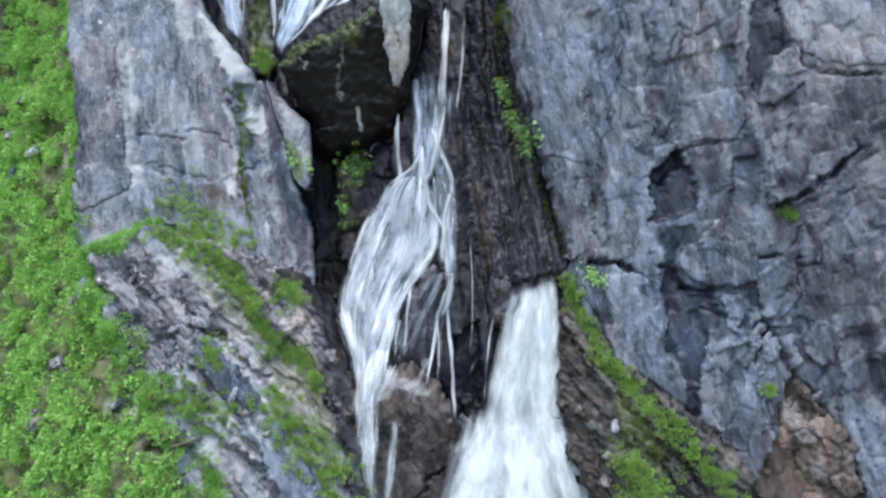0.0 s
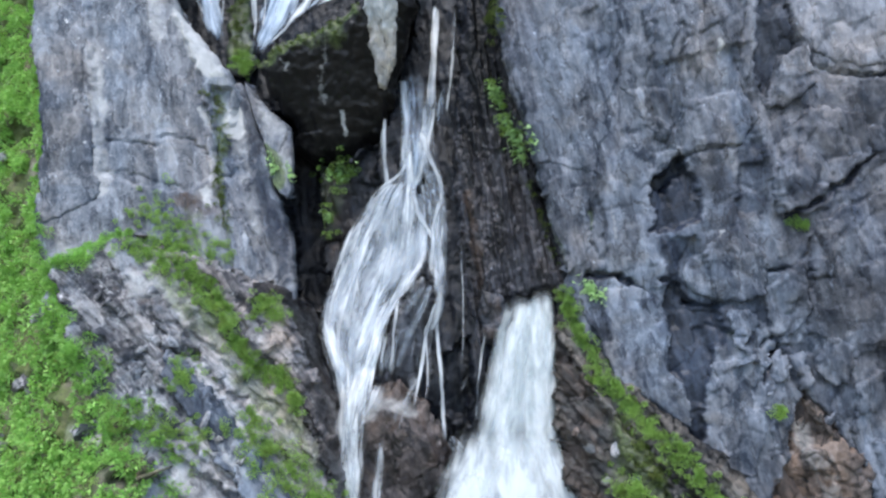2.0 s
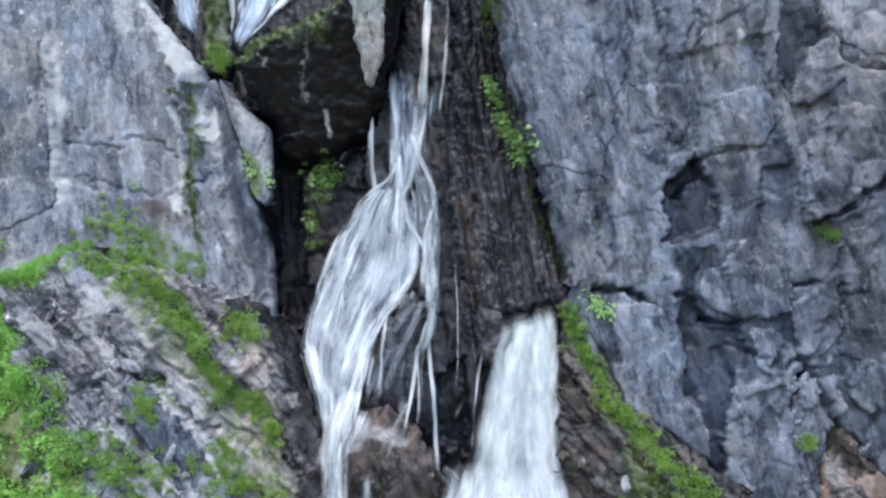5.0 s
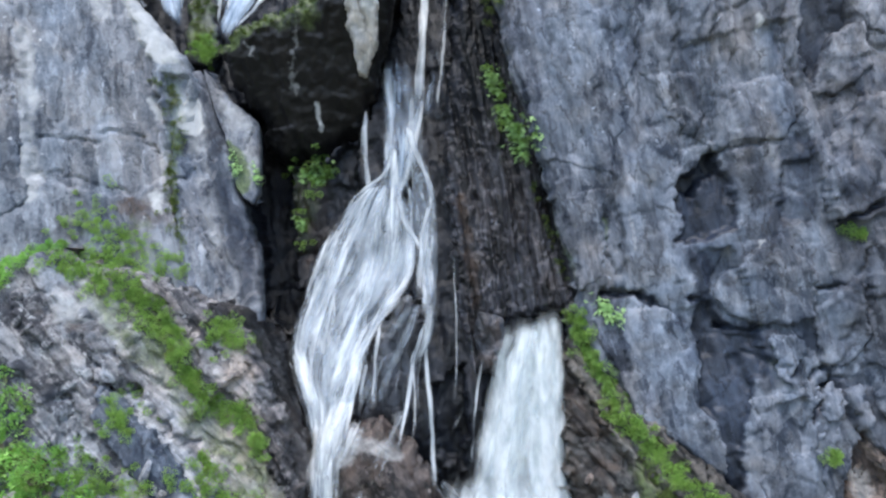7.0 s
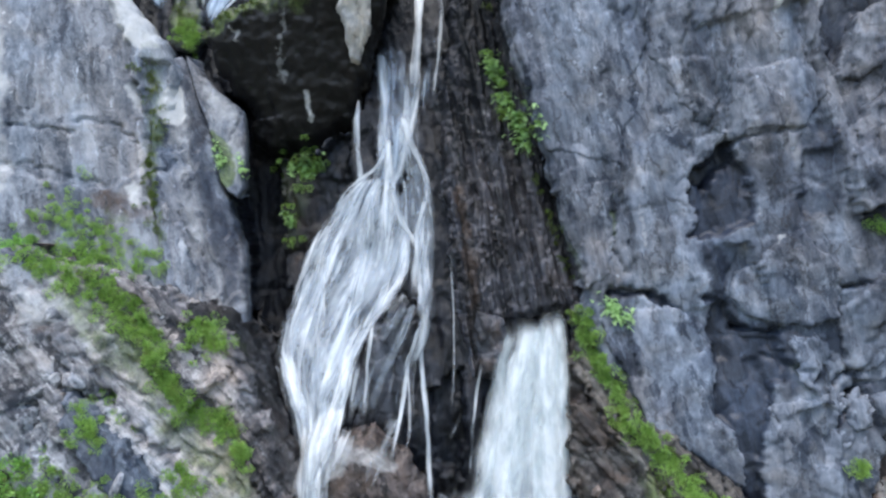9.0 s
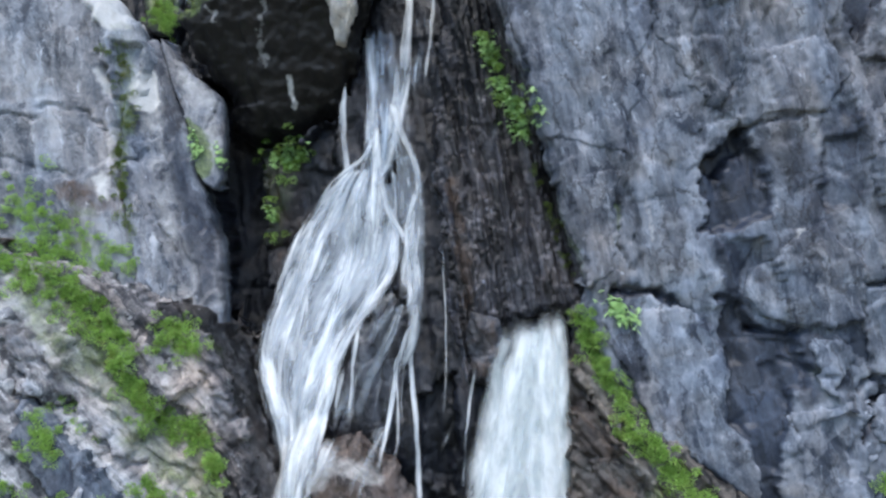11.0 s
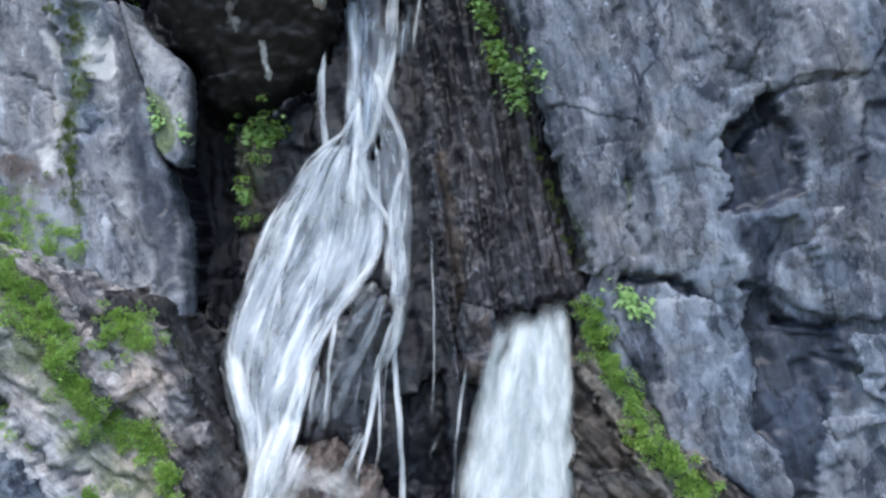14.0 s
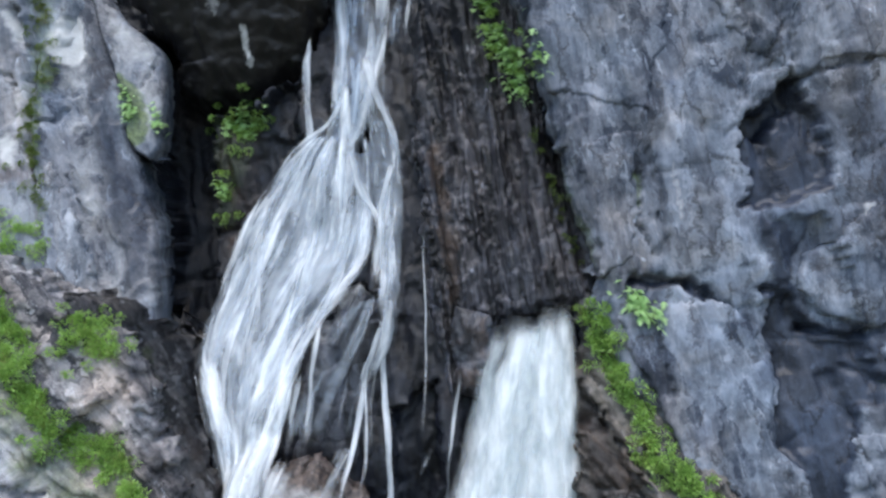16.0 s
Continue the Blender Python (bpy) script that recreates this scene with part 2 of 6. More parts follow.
GREY = rock_material("grey_rock", (0.042, 0.053, 0.071), (0.315, 0.342, 0.378), 5, 3.5, 0.5, relief=0.4, chips=0.6, joint=0.6)
SLATE = rock_material("blue_grey_rock", (0.024, 0.033, 0.05), (0.236, 0.26, 0.3), 12, 3.6, 0.5, relief=0.33, grainy=0.8, veins=0.85, joint=0.7, chips=0.65)
BROKEN = rock_material("weathered_rock", (0.04, 0.042, 0.05), (0.4, 0.395, 0.4), 38, 5.0, 0.6, relief=0.6, grainy=1.2, veins=0.95, joint=0.6)
ROUGH = rock_material("damp_rock", (0.006, 0.006, 0.006), (0.125, 0.118, 0.108), 40, 5.0, 0.6, 0.45, 0.5, 1.5, 0.8, chips=1.3)
DARK = rock_material("wet_dark_rock", (0.005, 0.005, 0.007), (0.067, 0.071, 0.083), 6, 6.0, 0.65, 0.36, 0.55, 1.5, 0.7, 0.4, chips=1.1)
STRIPED = rock_material("foliated_rock", (0.002, 0.002, 0.003), (0.092, 0.098, 0.118), 10, 20.0, 0.85, 0.42, 0.8, 1.2, 0.6, 0.0, 0.9, 0.9, seams=0.8)
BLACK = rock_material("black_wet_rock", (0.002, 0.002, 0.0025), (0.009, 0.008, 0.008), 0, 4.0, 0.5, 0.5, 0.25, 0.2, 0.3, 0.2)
RUSSET = rock_material("brown_rock", (0.006, 0.005, 0.005), (0.19, 0.15, 0.128), 20, 2.0, 0.4, 0.6, 0.6, 1.2, veins=0.9, joint=0.9, chips=1.5)
FLANK = rock_material("dripping_rock", (0.006, 0.006, 0.007), (0.16, 0.158, 0.16), 38, 6.0, 0.65, 0.33, 0.6, 1.6, 0.8, chips=1.2)
BROWN = rock_material("brown_boulder", (0.012, 0.01, 0.01), (0.115, 0.098, 0.093), 25, 2.0, 0.45, 0.45, 0.6, 1.3, 0.9, chips=1.3)
PALE = rock_material("pale_rock", (0.3, 0.3, 0.29), (0.62, 0.6, 0.56), 0, 4.0, 0.5)
SOIL = rock_material("soil_and_scree", (0.035, 0.045, 0.02), (0.2, 0.185, 0.13), 30, 2.0, 0.3, 0.9, 0.6, 1.0, 0.2, 0.0)
SHRUB = leaf_material("shrub_leaves", (0.12, 0.31, 0.05), (0.47, 0.78, 0.21), 0.35)
GRASS = leaf_material("grass_blades", (0.16, 0.31, 0.06), (0.48, 0.7, 0.2))
MOSS = leaf_material("moss_tufts", (0.05, 0.09, 0.02), (0.2, 0.27, 0.06), 0.25)
FERN = leaf_material("fern_leaves", (0.2, 0.38, 0.12), (0.5, 0.72, 0.33))
WATER = water_material("white_water", (0.92, 0.95, 0.97), (0.58, 0.66, 0.74), 0.35, 0.66, 0.26, 2.6, 0.4, 0.58)
THIN = water_material("thin_water", (0.78, 0.84, 0.9), (0.42, 0.51, 0.6), 0.34, 0.7, 0.26, 2.6)
# Same water with bluish shade and sky reflection put into its colours.
BLUE = water_material("shade_blue_water", (0.6, 0.71, 0.84), (0.12, 0.2, 0.32), 0.3, 0.7)
ROPE = water_material("water_threads", (0.92, 0.95, 0.97), (0.58, 0.66, 0.74), 0.26, 0.66)
SHEET = water_material("sheet_water", (0.88, 0.91, 0.92), (0.36, 0.45, 0.48), 0.14, 0.52, 0.4, 1.5, 0.36, 0.58)
VEIL = water_material("water_veil", (0.7, 0.77, 0.84), (0.34, 0.42, 0.51), 0.3, 0.8, 0.22, 2.4)
STREAK = water_material("water_streaks", (0.9, 0.93, 0.96), (0.56, 0.64, 0.72), 0.44, 0.66, 0.2, 3.0, 0.42, 0.6)
FOAM = water_material("foam", (0.93, 0.96, 0.97), (0.76, 0.81, 0.85), 0.15, 0.5, long=0.6)


# ---- builders ----
def mesh_of(name, verts, faces, material, uvs=None, **amounts):
    me = bpy.data.meshes.new(name)
    me.from_pydata(verts.tolist() if hasattr(verts, "tolist") else verts, [], faces.tolist() if hasattr(faces, "tolist") else faces)
    for key, value in amounts.items():
        me.attributes.new(key, "FLOAT", "POINT").data.foreach_set("value", np.ascontiguousarray(value, np.float32))
    if uvs is not None:
        layer = me.uv_layers.new(name="UVMap")
        loops = np.zeros(len(me.loops), np.int32)
        me.loops.foreach_get("vertex_index", loops)
        layer.data.foreach_set("uv", np.ascontiguousarray(uvs[loops], np.float32).ravel())
    me.polygons.foreach_set("use_smooth", np.ones(len(me.polygons), bool))
    me.materials.append(material)
    return me


def placed(name, verts, faces, material, parent=None, **more):
    """One mesh object with its origin at the foot of its shape."""
    verts = np.asarray(verts, float)
    lo, hi = verts.min(0), verts.max(0)
    foot = np.array([(lo[0] + hi[0]) / 2, (lo[1] + hi[1]) / 2, lo[2]])
    ob = new(name, mesh_of(name, verts - foot, faces, material, **more))
    ob.location = foot
    if parent:
        ob.parent = parent
        ob.location = Vector(foot) - parent.location
    return ob


def grid_faces(nx, nz, keep=None):
    i = np.arange(nx * nz).reshape(nz, nx)
    a, b, c, d = i[:-1, :-1], i[:-1, 1:], i[1:, 1:], i[1:, :-1]
    quads = np.stack([a, b, c, d], -1).reshape(-1, 4)
    if keep is not None:
        quads = quads[keep.ravel()[quads].all(1)]
    return quads


def packed(verts, quads, *arrays):
    used = np.unique(quads)
    index = np.full(len(verts), -1)
    index[used] = np.arange(len(used))
    return (verts[used], index[quads], *[a[used] for a in arrays])


MASSES = []


def front(x, z, skip=()):
    """How far ahead the foremost rock stands at the place x, z of the face."""
    x, z = np.asarray(x, float), np.asarray(z, float)
    best = np.full(x.shape, 60.0)
    for name, x0, z0, step, y, sd in MASSES:
        if name in skip:
            continue
        i, j = (x - x0) / step, (z - z0) / step
        ok = (i >= 0) & (j >= 0) & (i < y.shape[1] - 1) & (j < y.shape[0] - 1)
        i0, j0 = np.clip(i, 0, y.shape[1] - 2).astype(int), np.clip(j, 0, y.shape[0] - 2).astype(int)
        u, v = np.clip(i - i0, 0, 1), np.clip(j - j0, 0, 1)
        val = (y[j0, i0] * (1 - u) + y[j0, i0 + 1] * u) * (1 - v) + (y[j0 + 1, i0] * (1 - u) + y[j0 + 1, i0 + 1] * u) * v
        best = np.where(ok & (sd[j0, i0] > -0.1) & (val < best), val, best)
    return best


def facets(x, z, lean, size, aspect, amp, seed):
    """Chiselled rock: the foremost of many tilted, nearly flat faces at each place. Returns the depth and each face's own random number."""
    c, s = math.cos(radians(lean)), math.sin(radians(lean))
    a, b = (x * c + z * s) / size, (-x * s + z * c) / (size * aspect)
    a, b = a + 0.06 * fbm(a * 2, b * 2, seed + 70, 3), b + 0.06 * fbm(a * 2 + 9, b * 2, seed + 71, 3)
    ia, ib = np.floor(a), np.floor(b)
    best, own = np.full(x.shape, 9.0), np.zeros(x.shape)
    for da in (-1, 0, 1):
        for db in (-1, 0, 1):
            ca, cb = ia + da, ib + db
            pa, pb = a - ca - hashed(ca, cb, seed), b - cb - hashed(ca, cb, seed + 1)
            h = 0.8 * (hashed(ca, cb, seed + 2) - 0.5) + 1.2 * (hashed(ca, cb, seed + 3) - 0.5) * pa + 1.2 * (hashed(ca, cb, seed + 4) - 0.5) * pb + 0.27 * (pa * pa + pb * pb)
            near = h < best
            best, own = np.where(near, h, best), np.where(near, hashed(ca, cb, seed + 6), own)
    return amp * best, own


def blocks(x, z, lean, sizes, seed):
    """Jointed rock in several sizes (size, depth, aspect)."""
    return sum(facets(x, z, lean + 7 * k, size, aspect, amp, seed + 31 * k)[0] for k, (size, amp, aspect) in enumerate(sizes))


def crags(x, z, lean, size, aspect, amp, seed):
    """Broken pieces that stand at different depths."""
    c, s = math.cos(radians(lean)), math.sin(radians(lean))
    rnd, lx, lz, edge = cells((x * c + z * s) / size, (-x * s + z * c) / (size * aspect), seed)
    return amp * (rnd - 0.5 + 0.6 * np.exp(-edge / 0.06))


def shingle(x, z, lean, size, amp, seed):
    """Overlapping upright sheets of rock: each thins out to a sharp edge over the next."""
    c, s = math.cos(radians(lean)), math.sin(radians(lean))
    across, along = x * c + z * s, -x * s + z * c
    a = across / size + 0.55 * fbm(across / size * 0.5, along / size * 0.22, seed, 4, 0.55)
    k = np.floor(a)
    b = along / (size * 2.4) + hashed(k, k * 0 + 3, seed) * 5 + 0.3 * fbm(across / size, along / size * 0.4, seed + 7, 3)
    fa, fb = a - k, b - np.floor(b)
    fa, fb = fa * (1 - smooth(0.86, 1, fa)), fb * (1 - smooth(0.9, 1, fb))
    return amp * (fa * (0.5 + 0.5 * perlin(k * 0.37, b, seed + 1)) - 0.4 * fb)


def rock_mass(name, outline, plane, material, step=0.12, roll=0.8, wobble=0.5, relief=None, shapes=(), cracks=(), stains=(), depth=3.0, parent=None, beds=(0, 3.5, 0.12)):
    """A body of rock: a face over an outline in x and z, leaning as its plane, with rounded flanks that run back into
    the hill.
    shapes: outlines set back (plus) or standing out (minus), in metres; cracks: broken lines with width and depth;
    stains: colour marks, painted shade among them, each a kind, an outline or line, its softness and amount."""
    xs, zs = [p[0] for p in outline], [p[1] for p in outline]
    x0, x1, z0, z1 = min(xs) - 0.8, max(xs) + 0.8, max(min(zs), 0) - 0.8, max(zs) + 0.8
    nx, nz = int((x1 - x0) / step) + 1, int((z1 - z0) / step) + 1
    x, z = np.meshgrid(x0 + step * np.arange(nx), z0 + step * np.arange(nz))
    seed = sum(ord(ch) for ch in name) + int(abs(outline[0][0] * 10))
    wx, wz = wobble * fbm(x * 0.6, z * 0.6, seed, 5, 0.68), wobble * fbm(x * 0.6, z * 0.6, seed + 50, 5, 0.68)
    sd = inside(outline, x + wx, z + wz)
    y = plane[0] + plane[1] * x + plane[2] * (z - 20)
    if relief:
        y = y + relief(x, z)
    sx, sz = x + 0.8 * wx + 0.12 * fbm(x * 2.2, z * 2.2, seed + 8, 3), z + 0.8 * wz + 0.12 * fbm(x * 2.2, z * 2.2, seed + 9, 3)
    for poly, amount in shapes:
        y = y + amount * smooth(-0.05, 0.12, inside(poly, sx, sz))
    for line, width, deep in cracks:
        y = y + deep * np.exp(-(to_line(line, sx, sz) / (0.7 * width)) ** 2) * (0.6 + 0.8 * np.clip(0.5 + perlin(x * 0.9, z * 0.9, seed + 3), 0, 1))
    t = np.clip(1 - sd / roll, 0, 1)
    y = y + depth * 0.35 * (1 - np.sqrt(np.clip(1 - t * t * 0.98, 0, 1))) + np.clip(-sd, 0, 1) * depth * 5
    amounts = {key: np.zeros(x.shape) for key in ("wet", "pale", "rust", "moss")}
    lean, size, vary = beds
    vary = vary * (0.6 + 0.8 * np.clip(0.5 + fbm(x * 0.6, z * 0.4, seed + 5, 3), 0, 1))
    amounts["tone"] = vary * (facets(x, z, lean, size, 1.9, 1.0, 900)[1] - 0.5) + 0.6 * vary * (facets(x, z, lean + 8, size * 0.36, 1.6, 1.0, 930)[1] - 0.5)
    for key, shape, soft_edge, amount in stains:
        if len(shape[0]) == 3:
            reach = to_line([p[:2] for p in shape], sx, sz) - 0.5 * max(p[2] for p in shape)
            a = smooth(soft_edge, -soft_edge, reach)
        else:
            a = smooth(-soft_edge, soft_edge, inside(shape, sx, sz))
        amounts[key] = np.maximum(amounts[key], a * amount)
    gz, gx = np.gradient(np.pad(sd, 3, mode="edge"), step)
    gx, gz = gx[3:-3, 3:-3], gz[3:-3, 3:-3]
    rim = np.where(np.abs(sd) < 0.6 * step, -sd, 0) / (gx * gx + gz * gz + 0.2)
    x, z = x + gx * rim, z + gz * rim
    tuck = np.clip(-sd, 0, 1) / (np.hypot(gx, gz) + 0.1) * (1.2 + 1.1 * depth)
    verts = np.stack([x + gx * tuck, y, z + gz * tuck], -1).reshape(-1, 3)
    quads = grid_faces(nx, nz, sd > -0.3)
    verts, quads, *values = packed(verts, quads, *[a.ravel() for a in amounts.values()])
    MASSES.append((name, x0, z0, step, y, sd))
    return placed(name, verts, quads, material, parent, **dict(zip(amounts, values)))


def stone(name, x, z, size, material, parent, rng, sink=0.3, skip=()):
    """A broken stone with flat facets, set into the face."""
    bm = bmesh.new()
    bmesh.ops.create_icosphere(bm, subdivisions=2, radius=1.0)
    cuts = [(Vector((rng.gauss(0, 1), rng.gauss(0, 1), rng.gauss(0, 1))).normalized(), rng.uniform(0.45, 0.8)) for _ in range(9)]
    turn = Euler((rng.uniform(-0.5, 0.5), rng.uniform(0.2, 1.1), rng.uniform(-0.6, 0.6)))
    scale = Vector((rng.uniform(0.5, 0.75), rng.uniform(0.5, 0.8), rng.uniform(0.8, 1.25))) * size
    for v in bm.verts:
        for n, d in cuts:
            over = v.co.dot(n) - d
            if over > 0:
                v.co -= n * over
        v.co = Vector((v.co.x * scale.x, v.co.y * scale.y, v.co.z * scale.z))
        v.co.rotate(turn)
    y = float(front(np.array([x]), np.array([z]), skip)[0])
    me = bpy.data.meshes.new(name)
    bm.to_mesh(me)
    bm.free()
    me.materials.append(material)
    ob = new(name, me)
    ob.location = Vector((x, y + sink * size, z)) - (parent.location if parent else Vector())
    ob.parent = parent
    return ob


def leaves_at(centres, lengths, widths, ways, rng, droop=0.3):
    """Leaf blades from centres along ways: kite shapes, bent down at the tip."""
    n = len(centres)
    ways = ways / (np.linalg.norm(ways, axis=1, keepdims=True) + 1e-9)
    other = rng.normal(size=(n, 3))
    side = np.cross(ways, other)
    side /= np.linalg.norm(side, axis=1, keepdims=True) + 1e-9
    tip = centres + ways * lengths[:, None]
    tip[:, 2] -= droop * lengths
    mid = centres + ways * lengths[:, None] * 0.5
    verts = np.stack([centres, mid + side * widths[:, None] / 2, tip, mid - side * widths[:, None] / 2], 1).reshape(-1, 3)
    quads = np.arange(4 * n).reshape(n, 4)
    return verts, quads


def clump_cover(name, spots, radius, per, length, width, material, seed, lift=0.1, upright=0.6, parent=None, tall=0.8, skip=()):
    """Many small clumps of leaves that hug the rock at the spots (x, z)."""
    rng = np.random.default_rng(seed)
    spots = np.asarray(spots, float)
    y = front(spots[:, 0], spots[:, 1], skip)
    r = radius * rng.uniform(0.55, 1.3, len(spots))
    k = np.repeat(np.arange(len(spots)), per)
    out = rng.normal(size=(len(k), 3))
    out[:, 1] = -np.abs(out[:, 1])
    out /= np.linalg.norm(out, axis=1, keepdims=True)
    base = np.stack([spots[k, 0], y[k] - lift, spots[k, 1]], 1)
    centres = base + out * (r[k] * rng.uniform(0.35, 1.0, len(k)) ** 0.6)[:, None] * np.array([1, 0.75, tall])
    ways = out * 0.8 + rng.normal(size=out.shape) * 0.5 + np.array([0, -0.25, upright])
    size = rng.uniform(0.6, 1.3, len(k))
    verts, quads = leaves_at(centres, length * size, width * size, ways, rng)
    return placed(name, verts, quads, material, parent)


def scatter(poly, count, seed, patchy=0.0):
    rng = np.random.default_rng(seed)
    xs, zs = [p[0] for p in poly], [p[1] for p in poly]
    x, z = rng.uniform(min(xs), max(xs), count * 6), rng.uniform(min(zs), max(zs), count * 6)
    ok = inside(poly, x, z) > rng.uniform(-0.3, 0.25, len(x))
    if patchy:
        ok &= fbm(x * 0.5, z * 0.5, seed, 3) > patchy - 0.5
    return np.stack([x[ok], z[ok]], 1)[:count]


def band(line, count, seed, spread=0.35):
    """Spots along a broken line (x, z, width)."""
    rng = np.random.default_rng(seed)
    pts = np.array(line)
    seg = np.hypot(*np.diff(pts[:, :2], axis=0).T)
    at = np.concatenate([[0], np.cumsum(seg)])
    s = rng.uniform(0, at[-1], count)
    p = np.stack([np.interp(s, at, pts[:, k]) for k in range(3)], 1)
    off = rng.normal(size=(count, 2)) * spread * p[:, 2:3] * (0.6 + 0.8 * (0.5 + perlin(s, s * 0 + seed, seed)))[:, None]
    return p[:, :2] + off


def strand(name, line, material, parent, lift=0.12, strength=1.0, follow=True, plane=None, hug=0.5, skip=(), lip=0.3):
    """A ribbon of falling water along a broken line (x, z, width); it hugs the rock, or leaps in its own plane."""
    pts = np.array(line)
    seg = np.hypot(*np.diff(pts[:, :2], axis=0).T)
    at = np.concatenate([[0], np.cumsum(seg)])
    n, m = max(int(at[-1] / 0.2), 4), max(int(pts[:, 2].max() / 0.12), 4) + 1
    s = np.linspace(0, at[-1], n)
    soft_line = [np.interp(s, at, pts[:, k]) for k in range(3)]
    for k in range(3):
        pad = np.pad(soft_line[k], 3, mode="reflect", reflect_type="odd")
        soft_line[k] = np.convolve(pad, np.ones(7) / 7, "valid")
    cx, cz, w = soft_line
    seed = int(abs(pts[0, 0] * 31 + pts[0, 1] * 17)) + len(pts)
    w = w * (1.0 + 0.22 * perlin(s * 0.6, s * 0 + seed, seed))
    cx = cx + 0.06 * perlin(s * 0.7, s * 0 + seed, seed + 1)
    dx, dz = np.gradient(cx), np.gradient(cz)
    ln = np.hypot(dx, dz) + 1e-9
    u = np.linspace(-1, 1, m)
    x = cx[:, None] + (-dz / ln * w / 2)[:, None] * u[None]
    z = cz[:, None] + (dx / ln * w / 2)[:, None] * u[None] * 0.4
    if follow:
        y = np.minimum.reduce([front(x + a, z + b, skip) for a, b in ((0, 0), (hug, 0), (-hug, 0), (0, hug), (0, -hug))])
        for _ in range(4):
            q = np.pad(y, 1, mode="edge")
            y = (q[:-2, 1:-1] + q[2:, 1:-1] + q[1:-1, :-2] + q[1:-1, 2:] + 2 * y) / 6
        y = y - lift - 0.06 * (1 - u[None] ** 2)
    else:
        y = plane[0] + plane[1] * x + plane[2] * (z - 20) - lift - 0.15 * (1 - u[None] ** 2)
    y = y + 0.04 * perlin(x * 2.5, z * 0.5, seed)
    cover = np.clip(1 - u[None] ** 2, 0, 1) ** 0.8 * (1 + 0.12 * perlin(x * 1.3, z * 0.5, seed + 3))
    end = smooth(0, 1, np.minimum(s / (0.9 if lip else 3.0), (at[-1] - s) / 1.8))
    cover = cover * (lip + (1 - lip) * end[:, None]) * strength
    uv = np.stack([u[None] * w[:, None] / 2 + 0 * x, s[:, None] + 0 * x], -1).reshape(-1, 2)
    verts = np.stack([x, y, z], -1).reshape(-1, 3)
    return placed(name, verts, grid_faces(m, n), material, parent, uvs=uv, cover=cover.ravel())


def veil(name, left, right, material, parent, strength=1.0, lift=0.2, edge=0.16, skip=(), top=0.06, foot=0.2):
    """A sheet of water that fans out between two banks, running down over the rock."""
    n, m = 90, 44
    v, u = np.linspace(0, 1, n), np.linspace(0, 1, m)
    banks = []
    for bank in (left, right):
        p = np.array(bank)
        at = np.concatenate([[0], np.cumsum(np.hypot(*np.diff(p, axis=0).T))])
        q = np.stack([np.interp(v * at[-1], at, p[:, k]) for k in (0, 1)], 1)
        q = np.pad(q, ((5, 5), (0, 0)), mode="reflect", reflect_type="odd")
        banks.append(np.stack([np.convolve(q[:, k], np.ones(11) / 11, "valid") for k in (0, 1)], 1))
    a, b = banks
    x = a[:, None, 0] * (1 - u) + b[:, None, 0] * u
    z = a[:, None, 1] * (1 - u) + b[:, None, 1] * u
    y = np.minimum.reduce([front(x + p, z + q, skip) for p, q in ((0, 0), (0.4, 0), (-0.4, 0), (0, 0.4), (0, -0.4))])
    for _ in range(8):
        q = np.pad(y, 1, mode="edge")
        y = (q[:-2, 1:-1] + q[2:, 1:-1] + q[1:-1, :-2] + q[1:-1, 2:] + 2 * y) / 6
    y = y - lift + 0.06 * perlin(u[None] * 9 + 0 * x, z * 0.4, 5)
    wide = np.hypot(*(b - a).T).mean()
    rim = smooth(0, edge, u) * smooth(0, edge, 1 - u)
    cover = strength * rim[None] * (smooth(0, top, v) * smooth(0, foot, 1 - v))[:, None] * (1 + 0.12 * perlin(x * 0.9, z * 0.6, 8))
    long = np.concatenate([[0], np.cumsum(np.hypot(*np.diff((a + b) / 2, axis=0).T))])
    uv = np.stack([u[None] * wide + 0 * x, long[:, None] + 0 * x], -1).reshape(-1, 2)
    return placed(name, np.stack([x, y, z], -1).reshape(-1, 3), grid_faces(m, n), material, parent, uvs=uv, cover=cover.ravel())


def thing(name, x, y, z, label, category, group=""):
    ob = new(name)
    ob.location = (x, y, z)
    return tagged(ob, label, category, group)


# ---- the ground and the hill round about ----
def valley():
    gx, gy = np.meshgrid(np.concatenate([np.linspace(-2500, -120, 14), np.linspace(-100, 100, 60), np.linspace(120, 2500, 14)]),
                         np.concatenate([np.linspace(-2500, -80, 14), np.linspace(-60, 300, 110), np.linspace(330, 2500, 14)]))
    wave = 4 * fbm(gx * 0.03, gy * 0.03, 3, 4)
    edge = 60 + 1.5 * fbm(gx * 0.05, gx * 0 + 2, 5, 3)
    z = smooth(-2.5, 4, gy - edge) * (50 + wave) + fbm(gx * 0.08, gy * 0.08, 8, 4) * 0.8 - 0.5
    z = z + np.clip(gy - edge, 0, 200) * 0.25
    ob = placed("ground", np.stack([gx, gy, z], -1).reshape(-1, 3), grid_faces(gx.shape[1], gx.shape[0]), SOIL)
    tagged(ob, "rough stony valley ground rising to the hilltop behind", "ground", kind="structure")


valley()

